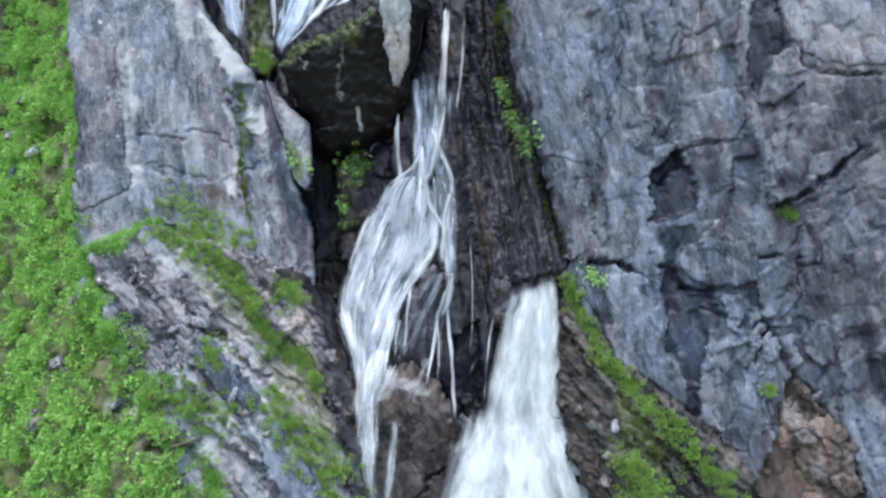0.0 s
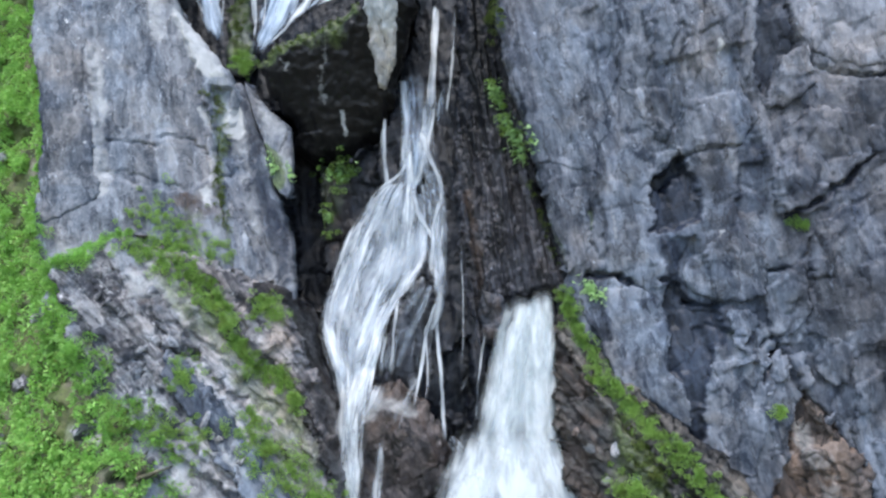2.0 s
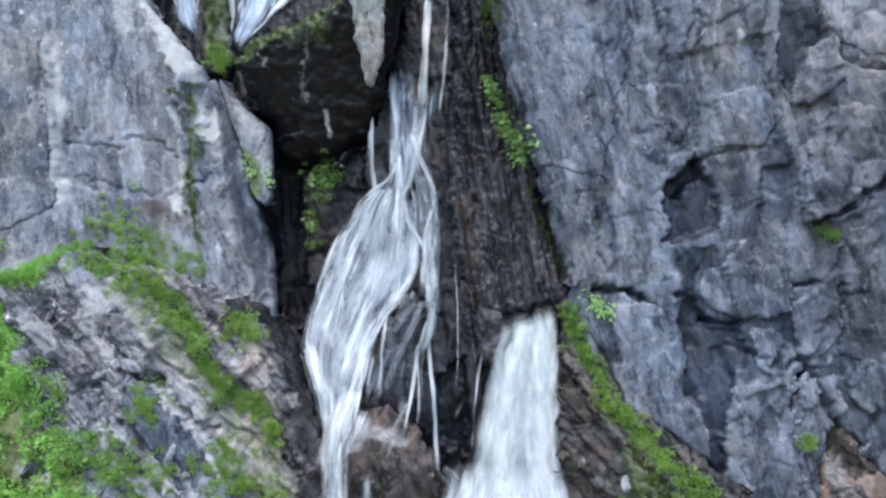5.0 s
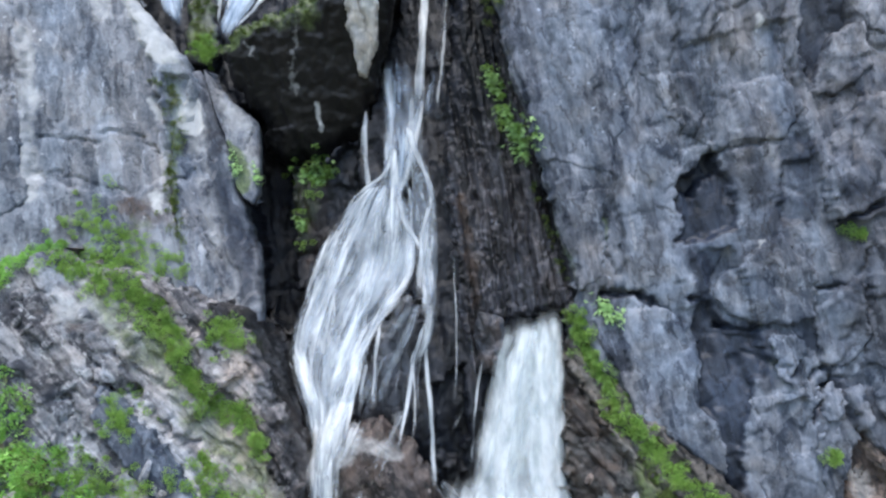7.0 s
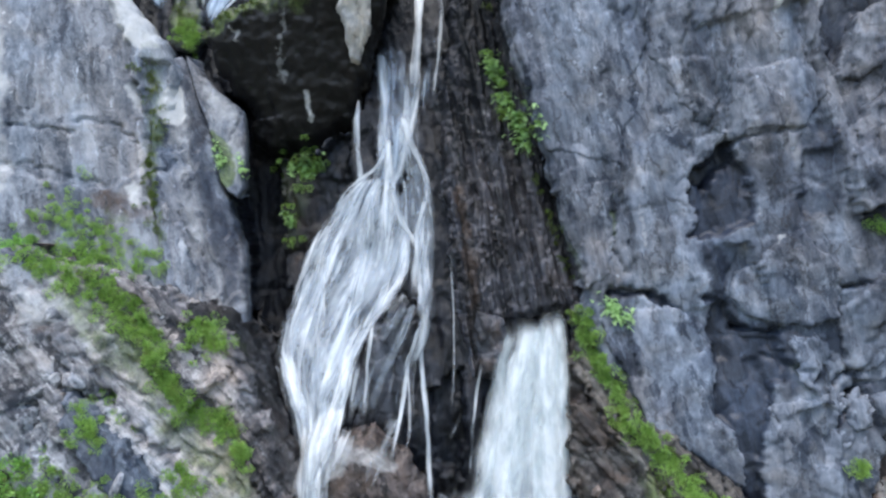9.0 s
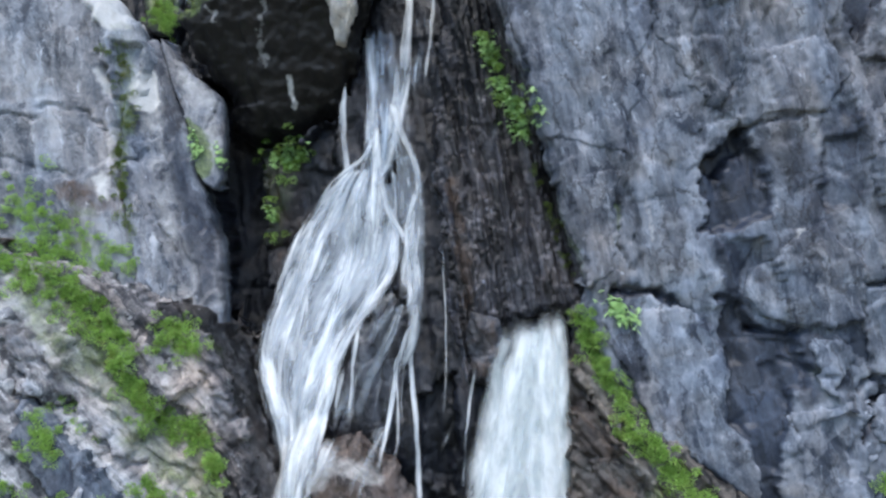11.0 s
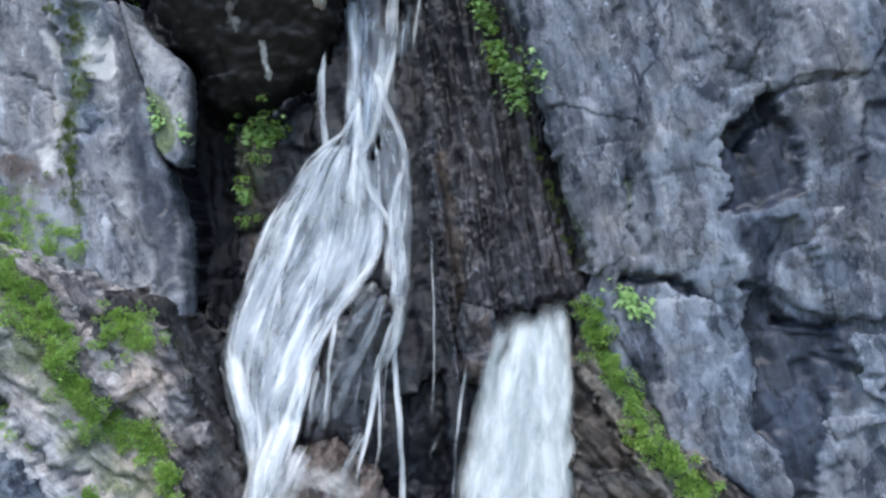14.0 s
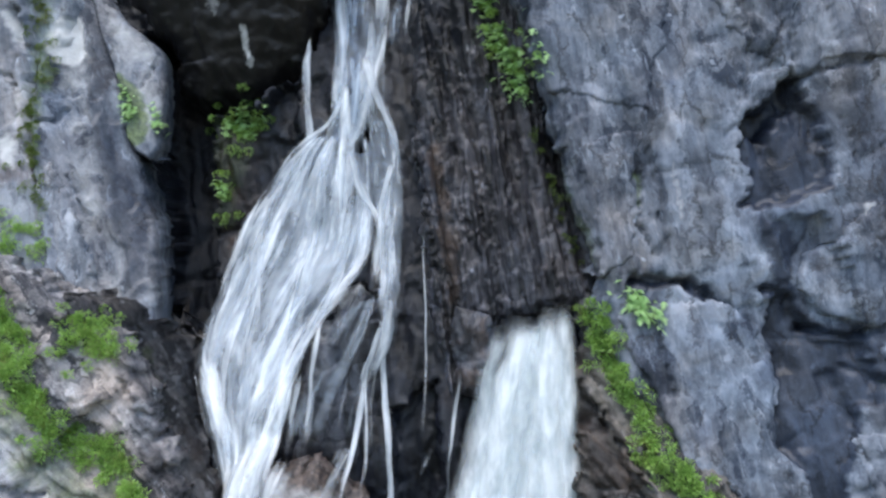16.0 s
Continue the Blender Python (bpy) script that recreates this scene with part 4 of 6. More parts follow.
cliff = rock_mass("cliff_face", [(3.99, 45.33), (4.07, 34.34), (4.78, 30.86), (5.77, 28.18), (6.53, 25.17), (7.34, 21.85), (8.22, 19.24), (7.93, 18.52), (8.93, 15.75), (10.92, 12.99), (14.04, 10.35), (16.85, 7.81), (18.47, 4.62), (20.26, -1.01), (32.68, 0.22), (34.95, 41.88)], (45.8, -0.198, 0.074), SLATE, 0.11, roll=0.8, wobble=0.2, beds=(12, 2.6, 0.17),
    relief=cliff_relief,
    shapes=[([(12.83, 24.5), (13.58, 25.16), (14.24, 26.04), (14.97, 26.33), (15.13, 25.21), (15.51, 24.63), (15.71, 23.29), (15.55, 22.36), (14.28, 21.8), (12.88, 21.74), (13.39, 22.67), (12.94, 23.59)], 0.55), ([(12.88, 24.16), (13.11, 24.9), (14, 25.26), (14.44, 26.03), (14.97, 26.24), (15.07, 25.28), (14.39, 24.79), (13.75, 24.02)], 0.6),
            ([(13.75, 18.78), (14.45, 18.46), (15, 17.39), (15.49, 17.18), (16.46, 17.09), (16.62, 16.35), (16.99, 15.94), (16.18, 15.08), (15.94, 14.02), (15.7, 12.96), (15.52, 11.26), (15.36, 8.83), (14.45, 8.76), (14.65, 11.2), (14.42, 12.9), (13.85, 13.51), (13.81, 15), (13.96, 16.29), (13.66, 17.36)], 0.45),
            ([(18.94, 35.93), (20.47, 35.46), (21.24, 31.84), (19.06, 29.29), (18.55, 31.63)], 0.5),
            ([(17.86, 25.62), (19.01, 25.59), (19.11, 22.52), (17.77, 22.53)], 0.3),
            ([(20.43, 13.29), (21.89, 11.36), (23.72, 8.52), (24.49, 5.69), (25.55, 0.13), (17.54, -0.64), (18.52, 6.26), (19.75, 9.29)], 0.7),
            ([(18.94, 14.92), (20.51, 15.63), (22.86, 13.37), (21.9, 11.69), (20.43, 13.29), (19.17, 12.25)], 0.12)],
    cracks=[([(9.36, 19.14), (11.07, 19.25), (11.63, 18.62), (12.56, 17.92)], 0.22, 0.8), ([(17.8, 30.23), (18.72, 28.59), (18.02, 26.85), (15.07, 26.19)], 0.12, 0.3),
            ([(19.96, 22.61), (22.03, 23.78), (24.49, 25.85)], 0.18, 0.8), ([(15.02, 17.53), (16.0, 17.3), (16.63, 17.41)], 0.22, 0.6), ([(21.12, 19.86), (20.19, 16.98), (18.46, 14.74), (18.56, 12.89)], 0.13, 0.6), ([(13.41, 18.98), (14.23, 18.7), (15.02, 17.53)], 0.15, 0.7),
            ([(19.88, 15.28), (18.57, 13.23), (17.91, 11.86)], 0.15, 0.6), ([(12.85, 32.31), (13.13, 29.36), (13.42, 27.17)], 0.1, 0.3),
            ([(21.34, 31.12), (24.42, 30.26), (25.64, 30.38)], 0.14, 0.5), ([(20.66, 24.85), (21.07, 27.62), (21.57, 28.65)], 0.12, 0.5),
            ([(18.44, 19.35), (20.65, 19.69), (21.33, 21.4)], 0.15, 0.5), ([(9.61, 24.01), (9.64, 21.47), (10.23, 20.04)], 0.1, 0.3)],
    # Recess, crack and overhang outlines also get painted shade; the broad patches are damp.
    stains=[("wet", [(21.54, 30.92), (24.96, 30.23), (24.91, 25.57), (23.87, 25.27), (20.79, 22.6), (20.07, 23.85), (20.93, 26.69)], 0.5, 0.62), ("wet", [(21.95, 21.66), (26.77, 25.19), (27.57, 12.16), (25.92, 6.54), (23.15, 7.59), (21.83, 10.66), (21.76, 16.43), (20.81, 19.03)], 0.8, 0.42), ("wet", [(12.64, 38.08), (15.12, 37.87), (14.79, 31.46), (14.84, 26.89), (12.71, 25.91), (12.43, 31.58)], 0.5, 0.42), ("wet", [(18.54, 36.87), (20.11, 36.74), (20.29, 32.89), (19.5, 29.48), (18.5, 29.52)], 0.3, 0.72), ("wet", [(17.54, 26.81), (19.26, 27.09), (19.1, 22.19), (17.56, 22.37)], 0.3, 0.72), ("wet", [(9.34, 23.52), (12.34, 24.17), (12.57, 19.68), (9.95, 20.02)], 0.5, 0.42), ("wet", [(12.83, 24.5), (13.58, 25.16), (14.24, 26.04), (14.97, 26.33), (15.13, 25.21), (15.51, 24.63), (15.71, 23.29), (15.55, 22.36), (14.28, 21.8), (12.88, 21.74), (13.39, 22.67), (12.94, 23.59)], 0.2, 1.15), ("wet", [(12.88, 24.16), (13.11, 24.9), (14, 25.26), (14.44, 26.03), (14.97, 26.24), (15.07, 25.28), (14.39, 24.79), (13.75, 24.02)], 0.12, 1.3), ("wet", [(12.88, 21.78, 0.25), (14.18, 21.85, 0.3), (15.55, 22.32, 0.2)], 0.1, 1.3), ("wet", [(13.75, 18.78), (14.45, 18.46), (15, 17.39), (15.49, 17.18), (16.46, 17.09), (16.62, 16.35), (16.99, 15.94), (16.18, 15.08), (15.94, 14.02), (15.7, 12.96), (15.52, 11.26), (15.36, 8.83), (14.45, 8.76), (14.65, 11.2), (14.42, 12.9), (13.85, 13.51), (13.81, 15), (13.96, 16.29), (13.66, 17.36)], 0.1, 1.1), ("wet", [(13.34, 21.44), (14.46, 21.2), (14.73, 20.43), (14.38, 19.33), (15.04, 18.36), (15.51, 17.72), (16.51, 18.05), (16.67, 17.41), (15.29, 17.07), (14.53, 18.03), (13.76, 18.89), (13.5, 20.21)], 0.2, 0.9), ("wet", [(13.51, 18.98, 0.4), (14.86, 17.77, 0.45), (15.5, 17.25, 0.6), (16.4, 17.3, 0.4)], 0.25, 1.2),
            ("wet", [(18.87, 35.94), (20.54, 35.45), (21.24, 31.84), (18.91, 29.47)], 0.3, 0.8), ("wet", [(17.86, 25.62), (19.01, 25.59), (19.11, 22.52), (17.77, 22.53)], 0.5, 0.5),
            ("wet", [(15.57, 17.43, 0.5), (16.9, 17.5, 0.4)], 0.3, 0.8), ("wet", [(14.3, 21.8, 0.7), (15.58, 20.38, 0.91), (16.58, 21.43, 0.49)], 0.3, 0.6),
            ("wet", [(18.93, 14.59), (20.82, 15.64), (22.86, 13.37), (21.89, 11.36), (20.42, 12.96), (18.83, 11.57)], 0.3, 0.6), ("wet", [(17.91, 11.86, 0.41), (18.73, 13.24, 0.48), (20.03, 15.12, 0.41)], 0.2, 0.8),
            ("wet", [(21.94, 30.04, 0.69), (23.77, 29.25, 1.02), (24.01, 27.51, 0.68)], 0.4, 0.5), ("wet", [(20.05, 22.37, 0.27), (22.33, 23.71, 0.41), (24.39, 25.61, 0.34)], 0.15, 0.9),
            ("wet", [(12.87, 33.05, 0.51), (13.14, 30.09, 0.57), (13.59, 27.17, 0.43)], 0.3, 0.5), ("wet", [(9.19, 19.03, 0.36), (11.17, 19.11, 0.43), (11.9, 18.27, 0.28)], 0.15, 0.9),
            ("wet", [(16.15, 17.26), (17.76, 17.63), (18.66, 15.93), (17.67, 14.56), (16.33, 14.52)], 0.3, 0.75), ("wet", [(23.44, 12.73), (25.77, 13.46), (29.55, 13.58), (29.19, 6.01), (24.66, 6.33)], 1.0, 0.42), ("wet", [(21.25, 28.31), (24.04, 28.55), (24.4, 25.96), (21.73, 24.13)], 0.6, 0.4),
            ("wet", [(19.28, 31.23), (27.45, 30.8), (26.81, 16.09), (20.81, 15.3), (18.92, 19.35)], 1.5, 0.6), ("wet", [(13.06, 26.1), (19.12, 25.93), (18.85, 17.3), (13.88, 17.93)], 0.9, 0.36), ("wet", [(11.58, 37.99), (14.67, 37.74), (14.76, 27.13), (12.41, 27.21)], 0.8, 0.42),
            ("wet", [(5.41, 27.81, 0.52), (6.52, 24.07, 0.44), (7.47, 20.76, 0.36)], 0.25, 0.6),
            ("pale", [(22.71, 30, 0.48), (22.74, 26.52, 0.41), (22.62, 21.39, 0.27)], 0.3, 0.45), ("pale", [(10.8, 23.45, 0.22), (11.01, 21.47, 0.21)], 0.15, 0.7),
            ("pale", [(16.55, 32.46, 0.28), (16.73, 32.09, 0.28)], 0.1, 1.0), ("pale", [(24.38, 14.07), (25.84, 15.09), (29.63, 15.18), (26.7, 13.49)], 0.5, 0.6),
            ("pale", [(24.26, 34.12), (26.66, 34.66), (26.51, 31.19), (24.48, 32)], 0.8, 0.42), ("pale", [(16.78, 21.6, 0.35), (16.9, 21.25, 0.35)], 0.1, 1.0),
            ("rust", [(20.43, 13.29), (21.89, 11.36), (23.72, 8.52), (24.49, 5.69), (25.55, 0.13), (17.54, -0.64), (18.52, 6.26), (19.75, 9.29)], 0.3, 0.8),
            ("rust", [(18.89, 13.24, 0.68), (19.86, 14.61, 0.68)], 0.4, 0.4),
            ("moss", [(20.42, 22.09, 0.69), (20.89, 22.26, 0.68)], 0.3, 0.7), ("moss", [(9.59, 22.92, 0.29), (9.64, 21.84, 0.29)], 0.15, 0.7), ("moss", [(17.23, 15.91, 1.03), (17.36, 14.89, 0.69)], 0.4, 0.5),
            ("moss", [(6.1, 25.18, 0.37), (7.31, 21.85, 0.36), (7.98, 19.67, 0.43)], 0.2, 0.6)])
for name, outline, out in (
        ("block", [(19.21, 23.84), (19.96, 22.65), (24.49, 25.78), (24.09, 28.2), (21.26, 28.73), (19.62, 26.62)], 0.6),
        ("slab", [(10.89, 38.43), (18.34, 37.81), (17.86, 30.23), (18.78, 28.41), (18.09, 26.84), (14.74, 26.2), (13.08, 27.19), (11.44, 30.54)], 0.2),
        ("block", [(14.63, 18.98), (14.75, 20.04), (17.57, 22.12), (18.84, 20.03), (18.87, 17.98), (17.76, 17.63), (15.52, 17.88), (14.95, 18.43)], 0.75),
        ("slab", [(8.62, 17.88), (10.89, 18.68), (12.9, 18.27), (13.73, 16.88), (13.73, 13.94), (14.43, 13.1), (14.69, 10.55), (10.86, 12.99)], 0.3),
        ("slab", [(15.94, 12.98), (16.14, 14.35), (17.67, 14.56), (18.79, 15.26), (18.67, 11.22), (18.26, 7.89), (16.29, 8.11)], 0.2),
        ("slab", [(23.16, 13.38), (25.82, 14.76), (33.48, 14.96), (32.68, 0.22), (24.95, -0.55), (24.07, 6.3), (23.02, 9.45)], 0.4),
        ("block", [(16.85, 17.13), (18.07, 17.42), (18.67, 16.44), (17.68, 14.83), (16.96, 15.39)], 0.3),
        ("block", [(21.75, 15.99), (23.24, 15.36), (23.01, 13.37), (21.95, 13.01), (21.23, 14.31)], 0.35),
        ("block", [(20.02, 14.62), (20.8, 14.97), (21.05, 13.31), (20.41, 12.62)], 0.3),
        ("block", [(18.93, 14.59), (19.93, 14.95), (19.76, 13.27), (19.03, 12.91)], 0.3),
        ("block", [(18.67, 11.22), (19.76, 11.6), (19.53, 9.27), (18.75, 8.9)], 0.35),
        ("block", [(18.9, 18.66), (20.66, 20.03), (21.03, 17.32), (19.89, 15.62), (19.13, 15.94)], 0.5),
        ("slab", [(21.59, 38.26), (27.75, 37.72), (27.45, 30.8), (24.12, 30.63), (21.68, 31.81)], 0.2),
        ("slab", [(21.36, 22.42), (27.2, 25.03), (26.81, 16.09), (23.21, 14.7), (20.83, 15.98)], 0.18),
        ("block", [(19.04, 28.75), (19.77, 31.56), (21.38, 32.18), (21.69, 30.05), (20.95, 28.85)], 0.5),
        ("slab", [(7.51, 24.05), (9.62, 24.74), (9.55, 20.04), (8.33, 19.32)], 0.12),
        ("slab", [(5.14, 39.69), (10.73, 39.2), (11.1, 30.56), (9.97, 25.09), (6.47, 25.92), (4.89, 31.61)], 0.12)):
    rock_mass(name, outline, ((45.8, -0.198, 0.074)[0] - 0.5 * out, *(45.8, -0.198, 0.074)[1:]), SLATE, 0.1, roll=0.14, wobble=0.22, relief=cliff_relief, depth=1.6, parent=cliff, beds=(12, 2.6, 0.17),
        # Includes the painted shade of the niche, carried over onto these slabs.
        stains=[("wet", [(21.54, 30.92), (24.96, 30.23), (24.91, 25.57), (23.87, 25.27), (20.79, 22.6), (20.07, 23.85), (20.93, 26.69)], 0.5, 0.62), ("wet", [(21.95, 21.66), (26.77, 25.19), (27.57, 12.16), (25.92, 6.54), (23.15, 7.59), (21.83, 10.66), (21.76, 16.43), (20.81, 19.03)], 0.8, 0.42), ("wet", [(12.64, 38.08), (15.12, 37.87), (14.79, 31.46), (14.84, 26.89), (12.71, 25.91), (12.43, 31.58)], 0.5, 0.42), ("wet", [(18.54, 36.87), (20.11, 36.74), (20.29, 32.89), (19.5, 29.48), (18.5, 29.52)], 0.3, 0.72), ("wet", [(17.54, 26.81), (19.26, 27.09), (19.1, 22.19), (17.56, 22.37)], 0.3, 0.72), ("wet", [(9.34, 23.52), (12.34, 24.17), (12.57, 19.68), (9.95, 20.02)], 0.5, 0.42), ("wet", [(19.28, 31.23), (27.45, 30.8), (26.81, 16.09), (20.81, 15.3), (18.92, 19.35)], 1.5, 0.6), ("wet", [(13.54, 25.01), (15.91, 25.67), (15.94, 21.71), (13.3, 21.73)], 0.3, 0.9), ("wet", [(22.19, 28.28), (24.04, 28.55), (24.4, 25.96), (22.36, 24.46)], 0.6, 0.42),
                ("pale", [(22.71, 30, 0.48), (22.74, 26.52, 0.41)], 0.3, 0.45), ("wet", [(24.92, 12.78), (29.55, 13.58), (29.19, 6.01), (25.24, 6.37)], 1.0, 0.4), ("pale", [(16.55, 32.46, 0.28), (16.73, 32.09, 0.28)], 0.1, 1.0)])
rock_mass("brown_rock", [(20.49, 13.13), (21.89, 11.36), (23.57, 8.51), (24.4, 5.68), (25.55, 0.13), (17.54, -0.64), (18.52, 6.26), (19.75, 9.29)], (45.75, -0.198, 0.074), RUSSET, 0.1, roll=0.6, wobble=0.5, depth=1.6, parent=cliff,
    relief=lambda x, z: blocks(x, z, 25, ((2.0, 1.3, 1.3), (0.7, 0.35, 1.4)), 67) + crags(x, z, 25, 0.8, 1.5, 0.35, 69) + 0.08 * fbm(x * 1.2, z * 1.2, 68, 3), stains=[("pale", [(20.65, 10.65, 0.67), (21.18, 8.38, 1.33), (22.02, 6.81, 1.32)], 0.6, 0.45)])
tagged(cliff, "tall blue-grey cliff face with slabs, ledges and cracks", "cliff")

ledge = rock_mass("lower_ledge", [(7.46, 18.39), (8.29, 18.95), (9.17, 16.45), (11.36, 13.41), (14.04, 10.75), (17.13, 8.31), (19.94, 0.28), (7.43, -1.98), (9.04, 4.79), (7.8, 7.33), (7.3, 10.73), (7.31, 14.25)], (47.7, -0.37, 0.13), ROUGH, 0.1, roll=0.6, wobble=0.4,
    relief=lambda x, z: blocks(x, z, 40, ((2.2, 1.2, 2.6), (0.8, 0.35, 2.2)), 71) + crags(x, z, 42, 0.6, 2.6, 0.34, 75) + shingle(x, z, 40, 0.6, 0.2, 76) + 0.06 * fbm(x * 1.4, z * 1.4, 72, 3),
    shapes=[([(7.3, 15.68), (8.45, 14.3), (10.03, 11.62), (11.2, 8.35), (9.55, 5.85), (7.64, 7.66)], 0.7)],
    cracks=[([(10.65, 10.99), (13.05, 8.54), (15.02, 5.87)], 0.2, 0.6), ([(11.83, 8.41), (13.57, 6.33), (14.4, 4.84)], 0.18, 0.5)],
    stains=[("rust", [(7.29, 15.32), (9.1, 13.64), (10.01, 10.94), (9.59, 7.52), (11.08, 4.4), (7.56, 3.94)], 0.5, 0.42), ("wet", [(7.33, 17.12), (8.45, 14.3), (9.63, 8.87), (11.45, 6.4), (10.14, 4.28), (7.59, 5.28)], 0.4, 0.6),
            ("moss", [(10.34, 11.3), (12.47, 9.13), (13.57, 6.33), (12.61, 4.61), (10.49, 5.63)], 0.4, 0.65), ("pale", [(9.06, 9.5, 0.28), (9.25, 9, 0.21)], 0.1, 0.9)])
tagged(ledge, "slanting mossy rock ledge below the cliff beside the fall", "rock ledge")

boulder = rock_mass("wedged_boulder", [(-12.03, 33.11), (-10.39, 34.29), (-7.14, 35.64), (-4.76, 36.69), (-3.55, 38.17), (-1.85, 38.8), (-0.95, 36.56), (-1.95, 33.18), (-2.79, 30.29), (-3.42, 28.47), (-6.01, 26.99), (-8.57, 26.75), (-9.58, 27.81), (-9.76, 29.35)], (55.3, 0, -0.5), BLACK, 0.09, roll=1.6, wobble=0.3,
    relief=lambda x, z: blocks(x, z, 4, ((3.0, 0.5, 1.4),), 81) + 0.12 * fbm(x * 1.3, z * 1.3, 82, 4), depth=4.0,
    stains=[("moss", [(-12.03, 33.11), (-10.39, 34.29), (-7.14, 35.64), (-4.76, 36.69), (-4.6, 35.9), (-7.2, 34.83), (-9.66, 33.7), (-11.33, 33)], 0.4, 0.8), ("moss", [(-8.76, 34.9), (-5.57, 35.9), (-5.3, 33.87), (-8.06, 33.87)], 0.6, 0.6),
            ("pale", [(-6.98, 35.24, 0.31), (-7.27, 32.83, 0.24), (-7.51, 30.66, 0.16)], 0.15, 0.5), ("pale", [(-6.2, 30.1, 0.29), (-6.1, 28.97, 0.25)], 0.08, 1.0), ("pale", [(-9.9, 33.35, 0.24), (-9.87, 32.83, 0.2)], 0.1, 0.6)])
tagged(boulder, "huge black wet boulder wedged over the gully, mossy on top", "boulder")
slab = rock_mass("pale_slab", [(-4.32, 36.23), (-3.53, 38.8), (-2.55, 38.8), (-2.17, 35.57), (-2.31, 33.18), (-3, 31.54), (-3.64, 31.68), (-4.03, 33.87)], (54.6, 0, -0.5), PALE, 0.08, roll=0.35, wobble=0.15,
    relief=lambda x, z: 0.2 * fbm(x * 1.5, z * 0.8, 91, 4), cracks=[([(-3.27, 35.24), (-3.07, 34.39)], 0.08, 0.3)], depth=1.5)
tagged(slab, "pale weathered slab leaning against the black boulder", "rock slab")

midrock = rock_mass("gully_rock", [(-0.54, 18.97), (0.42, 18.12), (0.61, 15.44), (0.46, 11.99), (-0.54, 11.41), (-3.22, 11.99), (-3.41, 14.29), (-2.64, 16.59), (-1.69, 18.12)], (46.9, 0, 0), DARK, 0.09, roll=1.0, wobble=0.3,
    relief=lambda x, z: blocks(x, z, -20, ((1.8, 0.9, 1.4),), 101) + crags(x, z, -20, 0.7, 1.5, 0.14, 103), depth=2.4,
    stains=[("pale", [(-2.45, 16.59, 0.46), (-1.49, 18.12, 0.54), (-0.15, 18.89, 0.46)], 0.25, 0.45), ("wet", [(-3.22, 13.91), (0.61, 15.44), (0.61, 11.61), (-3.22, 11.61)], 0.4, 0.5)])
tagged(midrock, "dark wet rock dividing the waterfall strands", "rock")
midlow = rock_mass("round_boulder", [(-4.58, 12.16), (-1.84, 12.53), (-0.34, 11.22), (0.6, 9.72), (1.28, 7.85), (0.9, 5.41), (0.6, 2.78), (1.35, -3.97), (-6.53, -3.97), (-6.08, 6.53), (-6.08, 9.53)], (44.8, 0, 0.04), BROWN, 0.09, roll=2.2, wobble=0.2,
    relief=lambda x, z: blocks(x, z, 25, ((1.9, 0.5, 1.2), (0.6, 0.1, 1.3)), 111) + 0.05 * fbm(x * 1.5, z * 1.5, 112, 3), depth=5.0,
    cracks=[([(-1.09, 5.33), (0.23, 5.78), (0.79, 6.91)], 0.12, 0.5), ([(-2.96, 3.53), (-0.9, 4.84)], 0.12, 0.4)],
    stains=[("wet", [(-4.2, 8.6), (-1.5, 9.4), (0.3, 8.2), (1.1, 5.5), (0.8, -3.5), (-5.5, -3.5)], 0.7, 0.55), ("rust", [(-3.53, 11.97), (-1.65, 12.35), (0.23, 10.28), (-0.15, 8.78), (-3.15, 9.53), (-4.65, 8.78)], 0.9, 0.3), ("wet", [(-5.4, 8.78), (-3.15, 8.78), (-3.53, -0.97), (-6.15, -0.97)], 0.8, 0.7), ("wet", [(-0.9, 4.66), (1.16, 8.03), (1.16, 2.78), (0.23, -0.97)], 0.6, 0.55), ("pale", [(-4.35, 10.28, 0.75), (-3.15, 11.41, 0.9), (-1.28, 11.03, 0.68)], 0.3, 0.5)])
tagged(midlow, "rounded brown boulder at the foot of the falls", "boulder")

mossy = rock_mass("mossy_rib", [(-16, 52.18), (-14.05, 52.03), (-13.57, 42.09), (-13.64, 39.29), (-13.2, 36.55), (-12.79, 34.23), (-13.21, 33.02), (-14.71, 33.29), (-15.06, 35.06), (-15.12, 37.08), (-14.86, 39.35)], (47.6, -0.117, 0.245), DARK, 0.09, roll=0.5, wobble=0.2, depth=1.8,
    relief=lambda x, z: blocks(x, z, 6, ((1.2, 0.5, 2.4), (0.4, 0.15, 2.0)), 131), stains=[("moss", [(-16, 52.18), (-14.05, 52.03), (-13.57, 42.09), (-13.64, 39.29), (-13.2, 36.55), (-12.79, 34.23), (-13.21, 33.02), (-14.71, 33.29), (-15.06, 35.06), (-15.12, 37.08), (-14.86, 39.35)], 0.3, 0.55)])
tagged(mossy, "dark mossy rock rib between two channels of the upper fall", "rock")

hanging = rock_mass("hanging_rock", [(3.14, 18.2), (4.45, 17.82), (4.68, 16.01), (4.14, 14.6), (3.14, 14.98), (2.91, 16.78)], (45.3, 0, 0), DARK, 0.07, roll=0.5, wobble=0.1, depth=1.2,
    relief=lambda x, z: blocks(x, z, 10, ((0.9, 0.45, 1.3), (0.32, 0.22, 1.4)), 121) + shingle(x, z, 8, 0.5, 0.2, 122), stains=[("rust", [(3.14, 18.2), (4.45, 17.82), (4.68, 16.01), (4.14, 14.6), (3.14, 14.98), (2.91, 16.78)], 0.3, 0.3)])
tagged(hanging, "brown rock lump hanging at the foot of the foliated wall", "rock")

